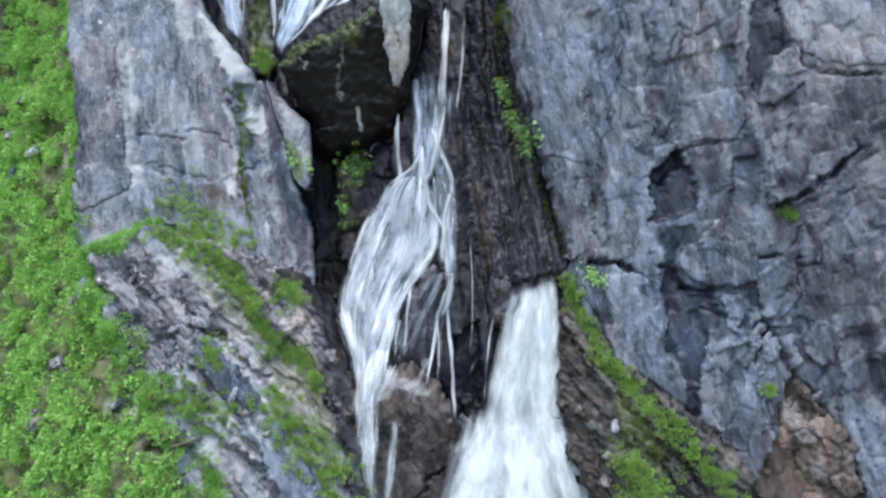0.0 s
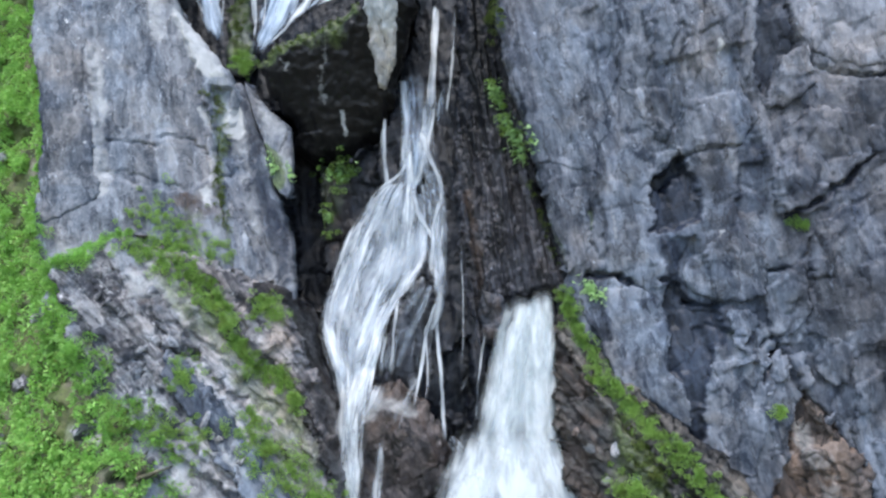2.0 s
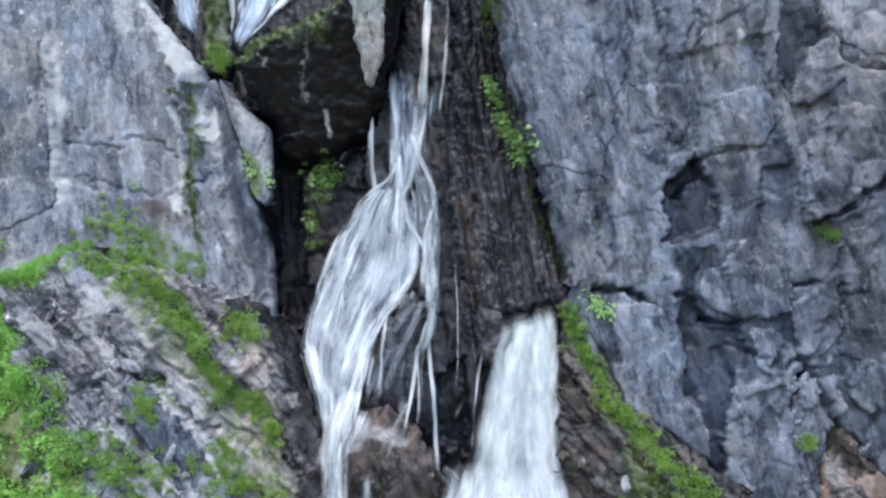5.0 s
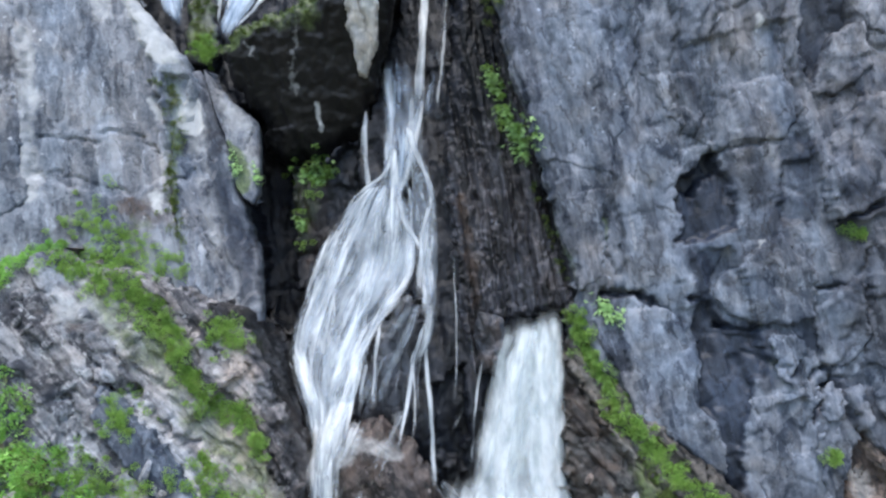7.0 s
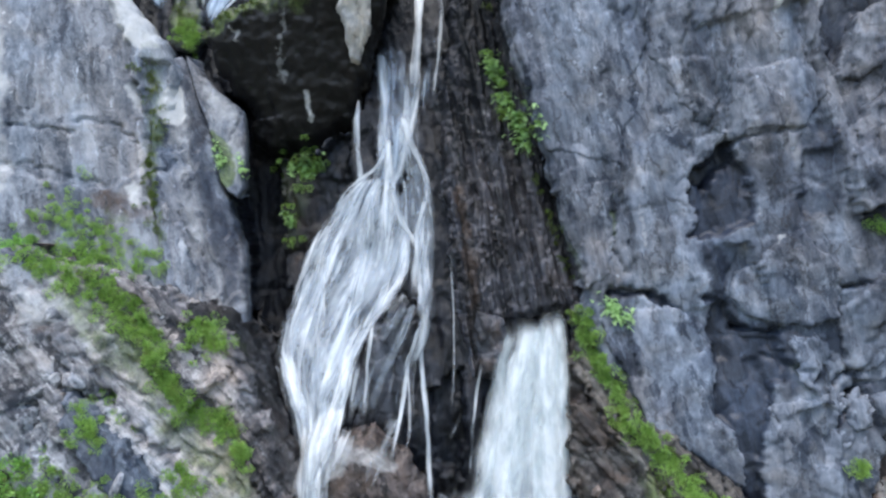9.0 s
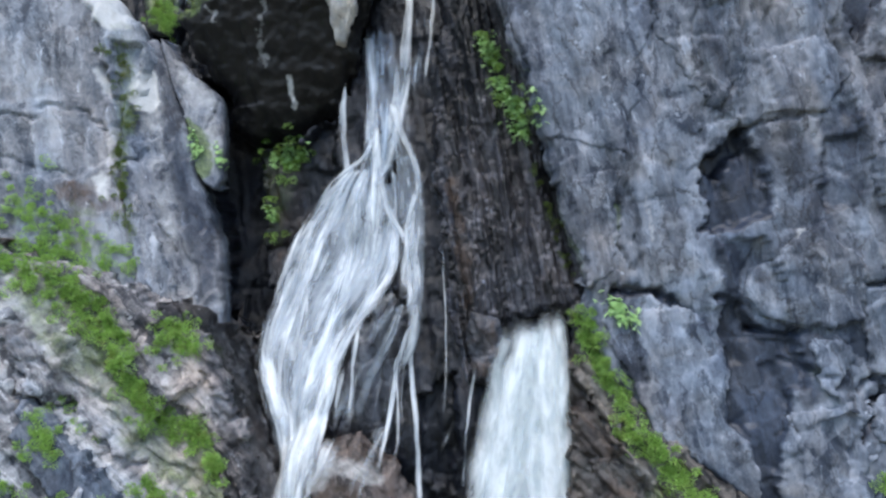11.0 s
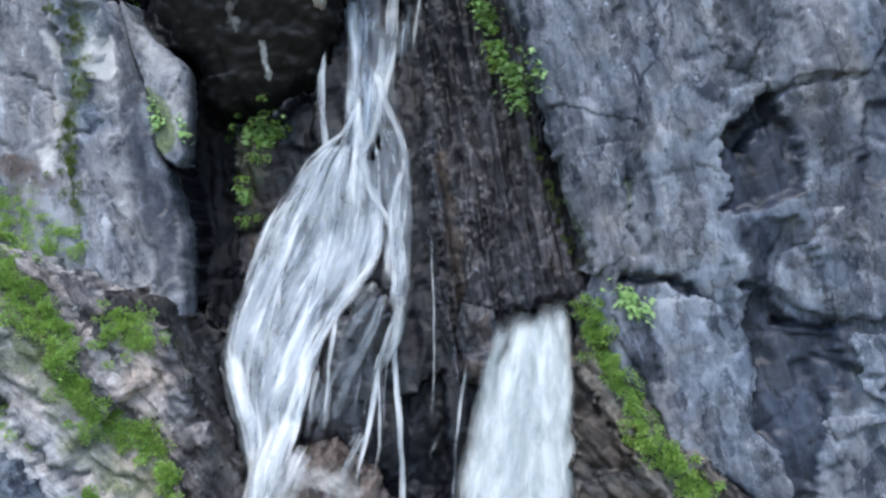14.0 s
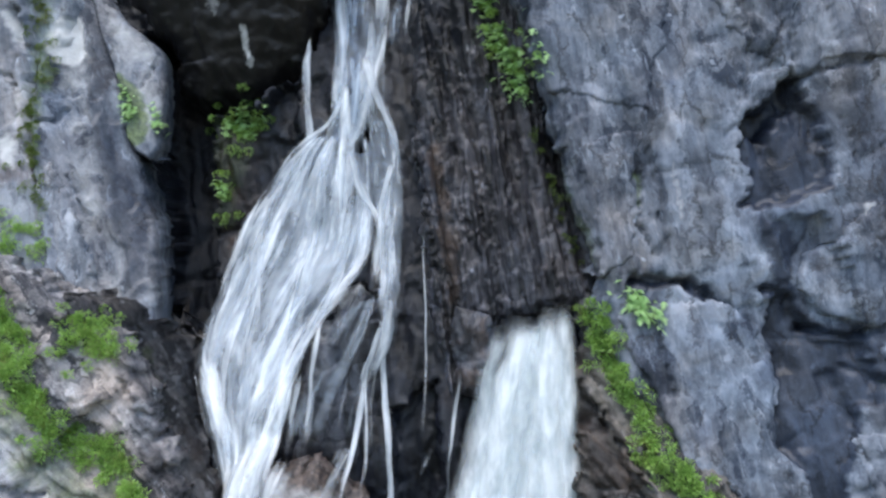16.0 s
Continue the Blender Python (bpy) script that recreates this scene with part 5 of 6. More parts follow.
# the brow of the hill, from the cliff's top edge back to the slope behind
hx, hs = np.meshgrid(np.linspace(-33, 41, 90), np.linspace(0, 1, 16))
hy = np.minimum(front(hx, hx * 0 + 43.0), 58) + 0.3
hy = hy + (66 - hy) * hs
brow = placed("hilltop", np.stack([hx, hy, 43.4 + 7 * hs + 0.6 * fbm(hx * 0.3, hy * 0.3, 77, 4)], -1).reshape(-1, 3), grid_faces(90, 16), SOIL)
tagged(brow, "grassy brow of the hill above the cliff", "hilltop", kind="structure")

# ---- falling water ----
left_fall = thing("waterfall", -2.5, 48, 4, "white waterfall fanning over dark rock in many strands", "waterfall")
for left, right, stuff, strength, lift in (
        ([(-2.51, 25.73), (-4.05, 24.67), (-5.31, 22.94), (-6.1, 21.08), (-6.7, 19.21), (-7.17, 17.38), (-7.44, 15.86), (-7.06, 14.37), (-6.39, 13.06), (-6.05, 11.77), (-5.79, 10.16), (-5.46, 8.16)], [(-0.34, 25.88), (0.29, 23.47), (0.47, 21.04), (0.23, 19.21), (-0.81, 18.31), (-1.78, 17.16), (-2.56, 15.66), (-3.39, 14.19), (-4.04, 12.52), (-4.51, 10.88), (-4.81, 9.74), (-4.84, 8.19)], VEIL, 1.0, 0.12),
        ([(-2.51, 25.73), (-4.05, 24.67), (-5.31, 22.94), (-6.1, 21.08), (-6.7, 19.21), (-7.17, 17.38), (-7.44, 15.86), (-7.06, 14.37), (-6.39, 13.06), (-6.05, 11.77), (-5.79, 10.16), (-5.46, 8.16)], [(-0.34, 25.88), (0.29, 23.47), (0.47, 21.04), (0.23, 19.21), (-0.81, 18.31), (-1.78, 17.16), (-2.56, 15.66), (-3.39, 14.19), (-4.04, 12.52), (-4.51, 10.88), (-4.81, 9.74), (-4.84, 8.19)], STREAK, 1.0, 0.26),
        ([(-1.46, 26.34), (-0.81, 24.05), (-0.17, 21.31), (0.02, 19.21), (-0.01, 16.93)], [(0.54, 26.43), (1.15, 24.29), (1.16, 21.3), (1.01, 18.95), (0.76, 16.69)], VEIL, 0.95, 0.15),
        ([(-0.73, 18.44), (-2.12, 16.76), (-3.07, 14.58), (-3.67, 12.22)], [(0.18, 18.74), (-0.15, 17.02), (-1.37, 14.61), (-2.01, 12.27)], VEIL, 0.82, 0.12)):
    veil("veil", left, right, stuff, left_fall, strength, lift, skip=("wedged_boulder", "pale_slab", "foliated_wall", "rock_outcrop", "wet_flank"))
for line, stuff, strength in (
        ([(-0.8, 32.21, 2.52), (-0.66, 27.42, 2.46), (-0.48, 24.48, 1.62)], THIN, 0.9),
        ([(0.35, 38.6, 0.6), (0.2, 36.2, 0.8), (0.1, 33.6, 0.85), (-0.15, 30.3, 1.2), (-0.8, 26.3, 1.5), (-1.6, 23.67, 1.2)], WATER, 1.1),
        ([(-2.2, 33.2, 0.9), (-1.9, 30.5, 1.0), (-1.7, 28.4, 1.1), (-1.79, 25.33, 1.2)], THIN, 1.05),
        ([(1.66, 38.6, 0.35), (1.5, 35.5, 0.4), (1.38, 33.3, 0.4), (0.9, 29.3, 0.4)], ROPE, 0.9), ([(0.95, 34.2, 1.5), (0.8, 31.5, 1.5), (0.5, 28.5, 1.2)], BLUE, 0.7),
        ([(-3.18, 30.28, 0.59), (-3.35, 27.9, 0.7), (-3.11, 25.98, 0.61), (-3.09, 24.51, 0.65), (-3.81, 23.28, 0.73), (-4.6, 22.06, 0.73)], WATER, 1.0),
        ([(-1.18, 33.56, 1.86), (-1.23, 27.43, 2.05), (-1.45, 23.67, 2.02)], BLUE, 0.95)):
    strand("strand", line, stuff, left_fall, strength=strength, skip=("wedged_boulder", "pale_slab", "foliated_wall", "rock_outcrop", "wet_flank"))
for line, strength in (
        ([(-1.48, 27.43, 0.58), (-2, 25.75, 0.65), (-2.94, 25.26, 0.98), (-3.82, 24.31, 1.06), (-4.81, 22.67, 1.29), (-5.47, 21.25, 1.45), (-5.96, 19.64, 1.52), (-6.51, 18.05, 1.67), (-7.01, 16.1, 1.81), (-6.39, 14.2, 1.64), (-5.61, 11.97, 1.46)], 1.0),
        ([(-1.73, 28.29, 0.91), (-1.88, 26.17, 1.06), (-2.27, 24.5, 0.97), (-2.41, 22.45, 0.88), (-2.71, 20.44, 1.19), (-3.12, 18.85, 1.42), (-3.68, 16.52, 1.57), (-4.62, 14.22, 1.55), (-5.13, 11.61, 1.38), (-5.21, 8.71, 1.28)], 1.0),
        ([(-1.48, 27.86, 0.66), (-1.55, 26.17, 0.82), (-1.53, 23.67, 0.73), (-1.51, 20.84, 0.72), (-1.58, 19.05, 0.79), (-2.43, 17.49, 0.94), (-3.27, 15.75, 1.09), (-3.86, 13.48, 1.16), (-4.73, 10.88, 1.07)], 1.0),
        ([(-4.59, 21.65, 1.21), (-5.14, 19.24, 1.59), (-5.28, 16.89, 1.57), (-5.6, 14.21, 1.4)], 0.9),
        ([(-1.38, 25.33, 0.57), (-0.84, 22.85, 0.64), (-0.08, 21.63, 0.64), (0.24, 20.43, 0.55)], 1.0),
        ([(-0.74, 29.14, 0.66), (-0.25, 26.99, 0.74), (0.45, 25.72, 0.81), (0.81, 24.68, 0.97), (0.56, 23.04, 0.96), (0.4, 20.83, 1.19), (0.47, 18.86, 1.25), (0.62, 17.51, 1.09), (0.43, 16.55, 0.93), (-0.08, 15.6, 0.93), (-0.46, 14.28, 0.69)], 1.0),
        ([(0.64, 24.47, 0.64), (0.16, 22.84, 0.64), (0, 20.04, 0.71), (-0.08, 18.47, 0.55)], 0.95)):
    strand("strand", line, WATER if max(p[2] for p in line) > 1.0 else ROPE, left_fall, strength=strength, lift=0.22, skip=("foliated_wall", "wedged_boulder", "rock_outcrop", "wet_flank"))
for line, strength in (
        ([(-7.05, 16.29, 1.13), (-6.3, 14.41, 1.65), (-5.48, 12.16, 2.03), (-5.1, 9.53, 2.18), (-5.03, 6.53, 2.03), (-4.28, 2.78, 2.25), (-3.53, -2.47, 2.4)], 1.1),
        ([(-4.2, 14.04, 1.65), (-4.65, 11.03, 1.88), (-4.88, 8.03, 1.65), (-4.58, 4.66, 1.5)], 1.0),
        ([(-4.65, 14.04, 1.5), (-4.95, 12.16, 1.28), (-5.18, 9.91, 1.13)], 1.0),
        ([(-2.96, 16.29, 0.54), (-3.83, 12.91, 0.59), (-4.65, 9.53, 0.54)], 0.95),
        ([(-3.15, 12.91, 2.25), (-3.9, 10.66, 2.25), (-4.84, 7.66, 1.5)], 0.86),
        ([(-3, 9.53, 0.75), (-3.3, 6.53, 0.98), (-3.53, 2.78, 1.13)], 0.85),
        ([(-5.93, 8.78, 0.26), (-5.85, 6.91, 0.26), (-5.4, 5.03, 0.32)], 0.85),
        ([(0.38, 17.79, 0.41), (-0.3, 15.72, 0.41), (-0.68, 13.29, 0.41), (-1.2, 10.66, 0.32)], 1.0),
        ([(0.45, 18.16, 0.41), (0.3, 15.54, 0.41), (0.53, 13.29, 0.41), (0.68, 10.66, 0.41), (0.83, 8.41, 0.54)], 1.05),
        ([(-0.38, 15.54, 0.26), (-0.23, 12.53, 0.26), (-0.53, 10.66, 0.26)], 0.8),
        ([(-0.71, 13.29, 1.5), (-1.65, 11.41, 1.88), (-2.59, 9.16, 1.5)], 0.8),
        ([(0.6, 9.72, 0.98), (1.43, 8.6, 1.28), (2.48, 6.91, 1.73), (3.04, 4.28, 2.25)], 1.0),
        ([(-2.14, 17.74, 0.35), (-2.4, 15.78, 0.4), (-2.45, 13.88, 0.4), (-2.55, 12.25, 0.3)], 0.85),
        ([(-2.9, 15.78, 0.4), (-3.15, 13.87, 0.5), (-3.29, 12, 0.4)], 0.9),
        ([(-3.57, 14.57, 0.4), (-3.81, 12.68, 0.55), (-3.89, 10.85, 0.45)], 0.95),
        ([(-4.34, 13.37, 0.5), (-4.56, 11.51, 0.55), (-4.57, 9.93, 0.5)], 0.95),
        ([(-1.01, 15.8, 0.2), (-1.24, 14.37, 0.25), (-1.33, 12.74, 0.2)], 0.8),
        ([(-0.1, 16.49, 0.2), (-0.67, 14.85, 0.25), (-0.97, 13.44, 0.25), (-1.19, 12.06, 0.2)], 0.85),
        ([(-0.05, 16.49, 0.16), (-0.47, 14.62, 0.2), (-0.54, 12.3, 0.16)], 0.75),
        ([(0.1, 16.3, 0.14), (-0.12, 14.39, 0.18), (-0.05, 12.09, 0.14)], 0.75),
        ([(-7.23, 15.73, 0.25), (-6.64, 14.52, 0.4), (-6.17, 13.45, 0.4)], 1),
        ([(-7.86, 15.72, 0.15), (-7.19, 14.95, 0.2), (-6.53, 14.28, 0.25)], 0.95),
        ([(1.82, 21.62, 0.17), (1.95, 18.87, 0.17), (2, 15.43, 0.2), (1.82, 12.47, 0.16)], 0.82),
        ([(3.3, 16.01, 0.23), (2.87, 12.49, 0.26), (2.67, 8.92, 0.28)], 0.88),
        ([(2.2, 12.84, 0.23), (1.5, 10.66, 0.22)], 0.78)):
    strand("strand", line, WATER if max(p[2] for p in line) > 1.2 else ROPE, left_fall, strength=strength, lift=0.15, skip=("rock_outcrop", "wet_flank"))

right_fall = thing("waterfall", 6, 44.5, 4, "broad white waterfall pouring from under the dark wall", "waterfall")
for line, stuff, strength, lift in (
        ([(6.26, 17.49, 1.83), (5.93, 15.65, 3.07), (5.63, 13.46, 4.09), (5.18, 10.56, 4.81), (4.87, 6.58, 5.46), (4.71, 2.27, 6.16)], SHEET, 1.7, 0.0),
        ([(6.96, 18.33, 0.81), (7.03, 15.65, 1.1), (7.08, 12.73, 1.17), (7.15, 10.56, 1.24), (7.28, 7.3, 1.46)], SHEET, 0.85, 0.1),
        ([(6.3, 18.18, 1.1), (6.29, 15.65, 1.61), (6.28, 12.73, 2.19), (6.27, 9.83, 2.55), (6.31, 2.27, 3.26)], SHEET, 0.8, 0.2),
        ([(5.5, 17.89, 1.03), (5.12, 15.28, 1.54), (4.67, 12.37, 1.97), (4.37, 9.11, 2.4), (4.03, 2.27, 2.9)], SHEET, 0.8, 0.25),
        ([(4.76, 17.53, 0.73), (4.24, 15.28, 1.24), (3.87, 12.37, 1.68), (3.57, 9.11, 2.19), (3.26, 2.27, 2.9)], SHEET, 0.8, 0.15),
        ([(5.86, 17.31, 0.95), (5.33, 13.46, 1.24), (4.88, 9.83, 1.68), (4.5, 2.27, 2.39)], SHEET, 0.7, 0.3)):
    strand("strand", line, stuff, right_fall, lift=lift, strength=strength, follow=False, plane=(44.9, 0, 0.03))
for line, strength, lift in (
        ([(4.92, 10.62, 4.34), (4.63, 8.09, 5.43), (4.38, 5.92, 7.24), (3.84, 3.38, 8.69), (3.48, -2.41, 9.78)], 1.12, 0.0),
        ([(4.38, 8.45, 4.34), (2.93, 5.92, 3.98), (1.67, 3.38, 3.98), (0.58, -2.41, 3.98)], 1.1, 0.3),
        ([(5.65, 8.09, 3.26), (7.28, 6.28, 2.53), (8.54, 4.47, 2.17), (9.99, 1.21, 2.17)], 1.06, 0.2),
        ([(5.11, 10.08, 3.98), (5.11, 8.09, 4.34), (5.11, 5.55, 3.98), (5.47, 2.66, 4.34), (5.65, -2.41, 4.71)], 1.12, 0.5),
        ([(6.37, 10.98, 2.17), (6.92, 8.45, 2.53), (7.82, 5.92, 2.9), (8.91, 2.66, 2.9)], 0.95, 0.35),
        ([(3.11, 10.98, 2.53), (2.57, 8.45, 3.26), (2.03, 5.92, 4.34), (1.3, 2.3, 4.71)], 0.95, 0.4),
        ([(2.03, 8.99, 1.45), (2.39, 7, 2.53), (2.03, 4.11, 3.26)], 1.0, 0.5)):
    strand("foam", line, FOAM, right_fall, lift=lift, strength=strength, follow=False, plane=(44.3, 0, 0), lip=0.0)

upper_fall = thing("waterfall", -11, 53, 28, "bluish upper fall running down behind the black boulder", "waterfall")
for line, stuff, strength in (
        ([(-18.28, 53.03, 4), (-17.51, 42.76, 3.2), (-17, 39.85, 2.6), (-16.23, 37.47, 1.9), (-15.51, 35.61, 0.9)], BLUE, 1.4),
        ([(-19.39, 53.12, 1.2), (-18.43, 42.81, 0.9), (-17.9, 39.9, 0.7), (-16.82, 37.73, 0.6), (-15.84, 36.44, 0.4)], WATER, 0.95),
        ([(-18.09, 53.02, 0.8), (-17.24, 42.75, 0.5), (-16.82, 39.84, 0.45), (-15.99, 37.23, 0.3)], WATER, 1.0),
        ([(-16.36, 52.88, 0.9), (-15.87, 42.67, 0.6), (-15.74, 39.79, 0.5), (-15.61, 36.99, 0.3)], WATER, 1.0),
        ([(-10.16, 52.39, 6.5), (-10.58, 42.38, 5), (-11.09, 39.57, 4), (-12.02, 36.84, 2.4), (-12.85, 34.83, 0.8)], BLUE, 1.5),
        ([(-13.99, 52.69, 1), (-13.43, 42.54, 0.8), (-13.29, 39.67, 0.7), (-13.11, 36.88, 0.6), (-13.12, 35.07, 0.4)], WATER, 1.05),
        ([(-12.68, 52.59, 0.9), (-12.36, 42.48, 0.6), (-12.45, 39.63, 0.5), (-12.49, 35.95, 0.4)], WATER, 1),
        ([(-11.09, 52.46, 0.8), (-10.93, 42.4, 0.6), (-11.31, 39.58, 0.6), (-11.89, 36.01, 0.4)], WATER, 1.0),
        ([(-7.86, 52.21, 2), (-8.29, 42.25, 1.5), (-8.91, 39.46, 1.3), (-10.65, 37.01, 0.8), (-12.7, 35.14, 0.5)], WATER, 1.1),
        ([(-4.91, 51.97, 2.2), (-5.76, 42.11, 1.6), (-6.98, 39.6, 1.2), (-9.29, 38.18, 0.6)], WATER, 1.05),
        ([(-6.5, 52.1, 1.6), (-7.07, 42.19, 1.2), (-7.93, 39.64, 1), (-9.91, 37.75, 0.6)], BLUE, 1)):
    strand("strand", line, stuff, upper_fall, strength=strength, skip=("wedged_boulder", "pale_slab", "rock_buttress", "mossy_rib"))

# ---- plants ----
shrubs = clump_cover("shrub_cover", scatter([(-89.6, 78.37), (-30.79, 49.81), (-28.65, 36.24), (-24.74, 27.34), (-23.68, 21.5), (-20.09, 16.04), (-16.36, 12.21), (-13.85, 8.65), (-11.89, 4.13), (-44.67, -8.1)], 4800, 5, 0.13), 0.68, 92, 0.24, 0.14, SHRUB, 6, 0.15)
tagged(shrubs, "dense bright green leafy shrubs covering the steep slope", "shrubs", kind="stuff")

for line, count, size, seed, label in (
        ([(-17.36, 21.08, 0.9), (-15.84, 20.57, 1.2), (-14.43, 19.64, 1.12), (-12.91, 17.91, 0.98), (-11.78, 16.26, 0.75), (-10.94, 14.74, 0.6), (-9.92, 13.53, 0.9), (-8.47, 12.76, 0.83), (-7.79, 11.26, 0.52)], 330, 0.27, 1, "bright grass growing along a sloping rock ledge"),
        ([(-10.6, 11.35, 0.6), (-9.41, 9.61, 1), (-8.11, 8.16, 1.5), (-6.8, 6.73, 1.6), (-5.79, 5.4, 1.5), (-5.5, 2.59, 1.34)], 220, 0.3, 2, "lush green grass strip on the lower rock edge"),
        ([(-20.32, 20.03, 1.32), (-19.24, 20.71, 1.01), (-18.39, 21.41, 1.03)], 90, 0.28, 3, "low green plants at the foot of the buttress"),
        ([(-10.43, 17.83, 1.1), (-9.35, 16.72, 0.88)], 60, 0.25, 4, "sparse grass on the rock above the gully"),
        ([(-13.81, 14.91, 0.82), (-13.03, 13.25, 0.81)], 40, 0.22, 5, "small green plants in a rock hollow"),
        ([(-16.98, 12.08, 1.91), (-14.55, 11.84, 1.64), (-12.67, 10.13, 1.98)], 110, 0.24, 6, "scattered low plants among broken rock"),
        ([(-15.46, 8.77, 1.56), (-13.37, 6.79, 1.58)], 60, 0.24, 7, "scattered low plants among broken rock"),
        ([(-14.18, 34.81, 1), (-13.28, 33.98, 1), (-13.88, 33.48, 1)], 60, 0.22, 8, "green plants in the notch beside the boulder"),
        ([(-14.69, 31.44, 0.8), (-14.01, 29.7, 0.7), (-13.57, 27.57, 0.5), (-13.79, 26.01, 0.5), (-13.43, 23.93, 0.7), (-12.88, 21.88, 0.8)], 90, 0.17, 9, "moss and small plants along a rock crevice"),
        ([(-18.11, 22.9, 1.6), (-17.04, 23.28, 1.8), (-15.67, 22.03, 1.6), (-13.48, 20.77, 1.6), (-12.29, 20.4, 1.4)], 110, 0.2, 10, "thin moss and grass on the rock face"),
        ([(8, 18.29, 0.45), (8.82, 15.73, 0.67), (9.82, 13.33, 0.77), (11.37, 11.71, 0.92), (13.16, 9.69, 1.06), (15.1, 7.62, 1.03), (16.44, 5.73, 1.01), (17.44, 3.42, 1)], 330, 0.27, 11, "bright grass ribbon along the slanting ledge"),
        ([(10.87, 7.65, 1.38), (12.05, 5.82, 2.03), (12.28, 3.92, 2.01)], 130, 0.28, 12, "mossy grass on the lower ledge"),
        ([(11.26, 10.36, 0.69), (12.73, 7.85, 0.81)], 40, 0.22, 13, "mossy grass on the lower ledge"),
        ([(3.65, 39.03, 0.61), (4.01, 36.67, 0.68), (4.18, 34.33, 0.45)], 50, 0.22, 14, "hanging moss along the edge of the dark wall"),
        ([(19.16, 11.91, 0.61), (19.39, 11.59, 0.47)], 16, 0.22, 15, "small plants in a cliff crack"),
        ([(20.42, 22.16, 0.69), (20.88, 22.02, 0.55)], 18, 0.18, 16, "small plants in a cliff crack"),
        ([(-11.26, 33.6, 0.55), (-8.77, 34.83, 0.7), (-6.35, 35.84, 0.7), (-4.76, 36.63, 0.54)], 60, 0.13, 17, "short moss on top of the black boulder"),
        ([(-14.49, 42.14, 0.9), (-14.16, 39.32, 0.9), (-14.31, 36.59, 0.9), (-13.81, 34.35, 1)], 60, 0.2, 23, "patchy moss on the rock rib beside the upper fall"),
        ([(-7.76, 26.3, 1.67), (-5.99, 26.53, 1.66), (-6.8, 25.43, 1.66)], 46, 0.24, 19, "bright plants on the ledge under the black boulder"),
        ([(-7.49, 23.54, 0.99), (-7.28, 22.29, 0.9)], 18, 0.22, 20, "small plants on the wet gully wall"),
        ([(4.0, 31.6, 0.8), (4.5, 30.3, 0.8), (4.8, 29.18, 0.6), (5.3, 28.13, 0.7), (6.0, 26.75, 0.7)], 60, 0.2, 21, "light green plants along the cliff edge"),
        ([(6.1, 25.18, 0.29), (6.62, 23.69, 0.22), (7.3, 21.49, 0.29), (7.98, 19.67, 0.36)], 30, 0.14, 22, "thin moss along the edge of the dark wall"),
        ([(-30.47, 44.53, 0.91), (-28, 36.07, 1.01), (-24.74, 27.34, 0.92), (-22.76, 20.75, 1.22), (-19.23, 15.79, 1.31), (-15.6, 11.77, 1.36), (-13.62, 8.45, 0.83), (-12.54, 6.27, 0.79)], 430, 0.4, 18, "shrubs spilling onto the rock edge")):
    tuft = clump_cover("grass_patch", band(line, count, seed), size, 90, size * 0.62, size * 0.15, SHRUB if seed in (18, 3) else MOSS if seed in (9, 14, 17, 13, 22, 23) else GRASS, seed + 100, 0.05, 0.9)
    tagged(tuft, label, "grass", kind="stuff")


def fern(line, count, size, seed, label):
    """A tuft of arching fronds, each a stalk with paired leaflets."""
    rng = np.random.default_rng(seed)
    spots = band(line, count, seed, 0.25)
    x, z = spots.mean(0)
    ob = thing("fern", x, float(front(np.array([x]), np.array([z]))[0]), z, label, "fern", "ferns on the cliff")
    t = np.linspace(0, 1, 11)
    for spot in spots:
        y = float(front(spot[:1], spot[1:])[0]) + 0.02
        way = Vector((rng.normal() * 0.7, -abs(rng.normal()) - 0.5, rng.uniform(-0.3, 0.9))).normalized()
        side = way.cross(Vector((rng.normal() * 0.4, rng.normal() * 0.3, 1))).normalized()
        long = size * rng.uniform(0.6, 1.4)
        spine = np.array([[spot[0], y, spot[1]]]) + np.outer(t, np.array(way)) * long
        spine[:, 2] -= 0.55 * long * t ** 2
        wide = (0.42 * long * np.sin(math.pi * (0.12 + 0.88 * t)))[:-1, None] * np.array(side)[None]
        lean_on = (spine[1:] - spine[:-1]) * 1.1
        sag = np.array([0, 0, -0.06 * long])
        verts = np.concatenate([spine, spine[:-1] + wide + lean_on + sag, spine[:-1] - wide + lean_on + sag])
        tris = [(k, k + 1, 11 + k) for k in range(10)] + [(k, 21 + k, k + 1) for k in range(10)]
        placed("frond", verts, tris, FERN, ob)


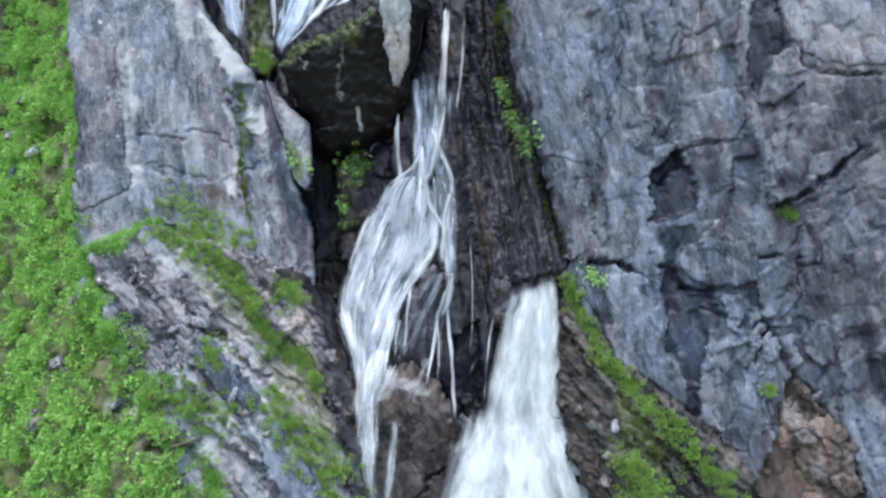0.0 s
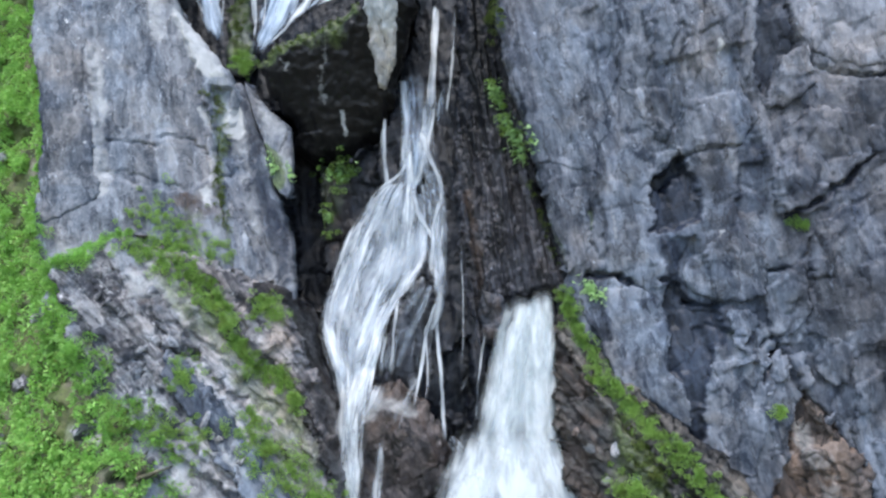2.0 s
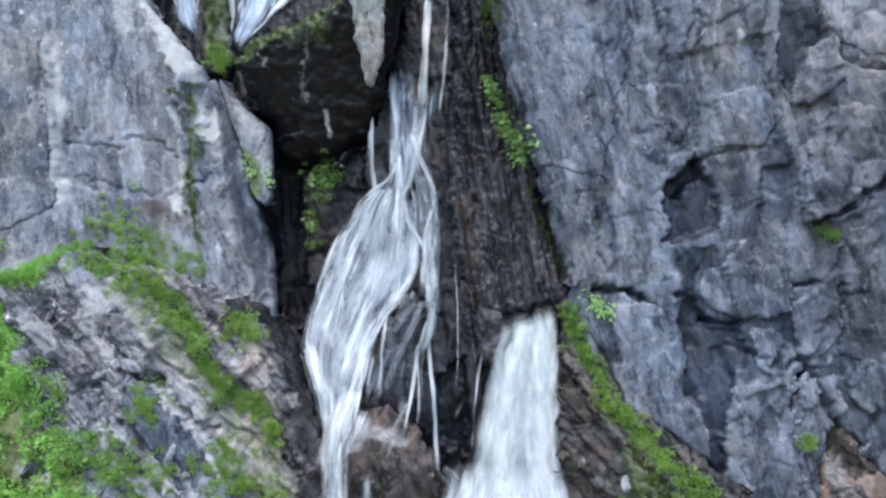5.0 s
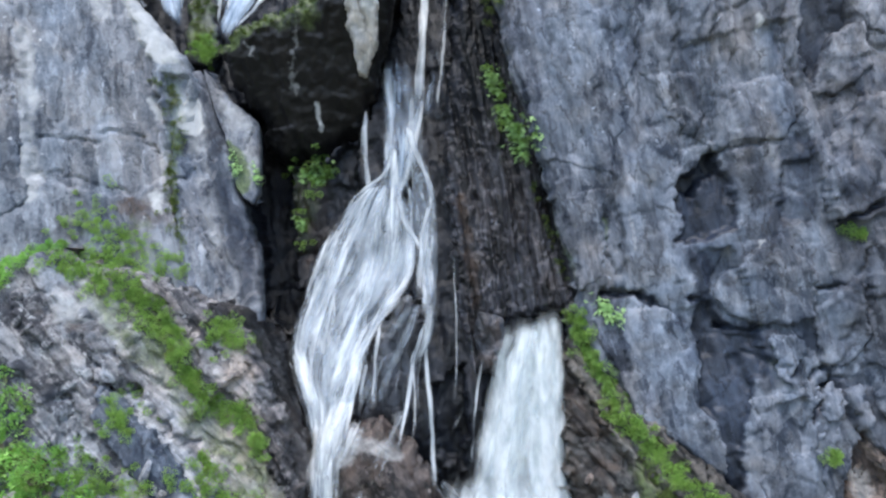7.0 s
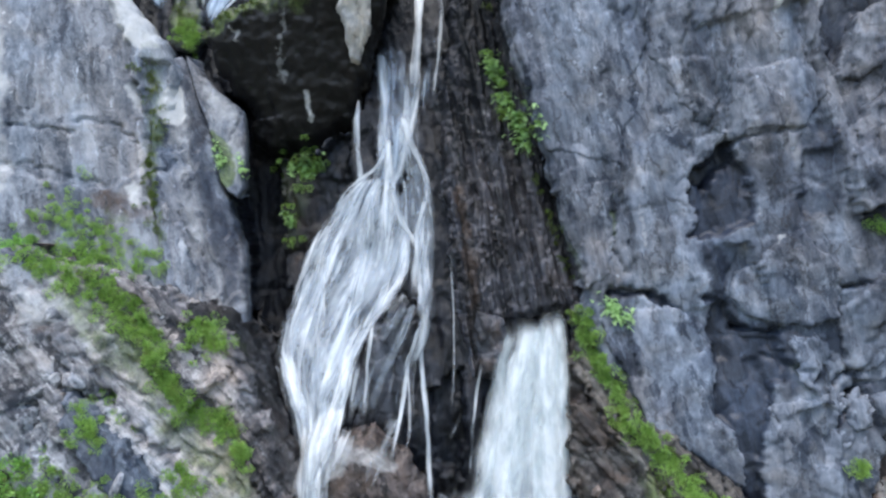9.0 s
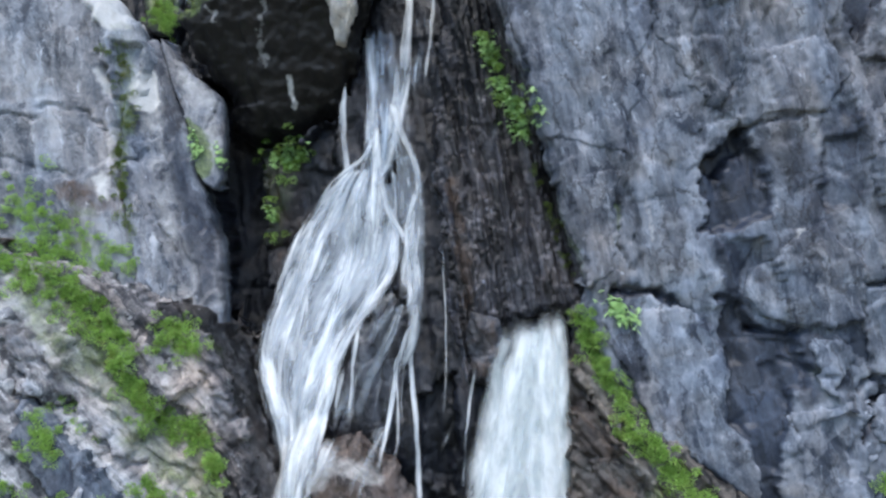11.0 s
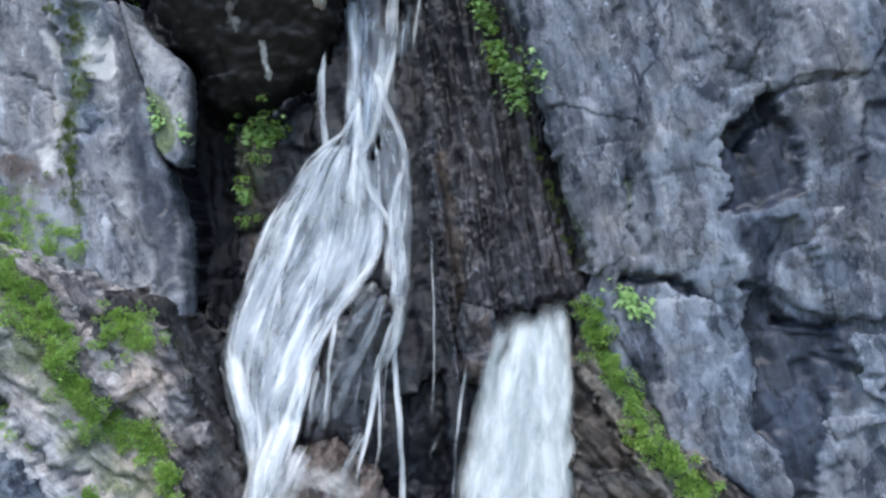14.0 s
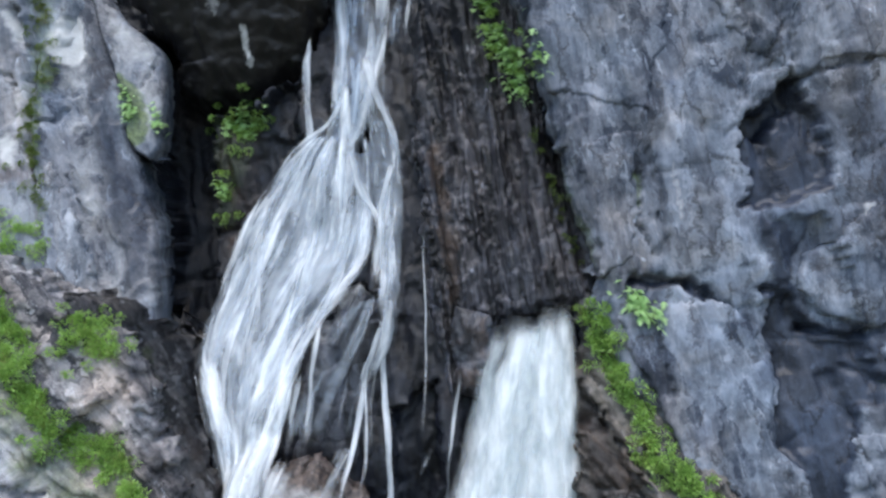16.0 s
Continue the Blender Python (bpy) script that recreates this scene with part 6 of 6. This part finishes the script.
fern([(4.0, 31.5, 1.0), (4.45, 30.4, 1.1)], 190, 0.36, 201, "light green fern hanging from the cliff edge")
fern([(4.65, 29.6, 0.7), (5.0, 28.8, 0.7)], 90, 0.32, 202, "light green fern hanging from the cliff edge")
fern([(5.15, 28.5, 0.8), (5.6, 27.6, 0.9)], 120, 0.34, 203, "light green fern hanging from the cliff edge")
fern([(5.55, 27.25, 0.89), (5.94, 26.6, 0.81)], 130, 0.34, 204, "pale green fern at the end of the row")
fern([(9.18, 18.78, 0.86), (9.86, 17.89, 0.93)], 110, 0.36, 205, "green fern tuft under a small overhang")
fern([(-7.25, 26.29, 1.25), (-5.99, 26.49, 1.25)], 88, 0.42, 206, "bright green fern under the black boulder")
fern([(-7.56, 23.33, 0.58), (-7.3, 22.83, 0.57)], 42, 0.34, 207, "small green fern on the wet gully wall")
fern([(-9.55, 26.4, 0.6), (-9.4, 25.5, 0.6)], 33, 0.34, 208, "small green fern in the shade of the boulder")
fern([(-10.79, 27.1, 0.48), (-10.42, 25.84, 0.47)], 55, 0.3, 209, "small dark fern on the pale slab edge")

# ---- loose stones ----
chance = random.Random(4)
for k in range(46):
    x, z = chance.uniform(-18.5, -9.5), chance.uniform(5, 20)
    if inside([(-19.43, 19.37), (-16.78, 20.03), (-13.41, 16.54), (-10.5, 11.75), (-6.9, 5.15), (-14.88, 6.5), (-15.87, 11.68)], np.array([x]), np.array([z]))[0] > 0:
        stone("stone", x, z, chance.uniform(0.25, 0.7), BROKEN, outcrop, chance)
for k in range(26):
    x, z = chance.uniform(8, 16), chance.uniform(4, 15)
    if inside([(7.75, 12.86), (9.69, 11.25), (11.85, 9.08), (15.01, 5.55), (16.55, 2.07), (9.41, 0.93), (7.98, 8.03)], np.array([x]), np.array([z]))[0] > 0:
        stone("stone", x, z, chance.uniform(0.25, 0.6), BROKEN if k % 3 else RUSSET, ledge, chance)
for k in range(30):
    x, z = chance.uniform(17, 23), chance.uniform(11, 17)
    if inside([(18.77, 14.58), (20.52, 15.8), (23.01, 13.37), (21.89, 11.36), (20.43, 13.29), (18.67, 11.22)], np.array([x]), np.array([z]))[0] > 0:
        stone("stone", x, z, chance.uniform(0.25, 0.55), SLATE, cliff, chance)
for x0, z0 in [(-33.22, 32.09), (-35.67, 29.26), (-30.8, 27.7), (-18.41, 11.12), (-26.08, 9.05), (-33.88, 26.25), (-22.68, 17.22), (-24.95, 12.85)]:
    for k in range(5):
        stone("stone", x0 + chance.uniform(-0.9, 0.9), z0 + chance.uniform(-0.5, 0.5), chance.uniform(0.35, 0.7), BROKEN, slope, chance, sink=-0.5)
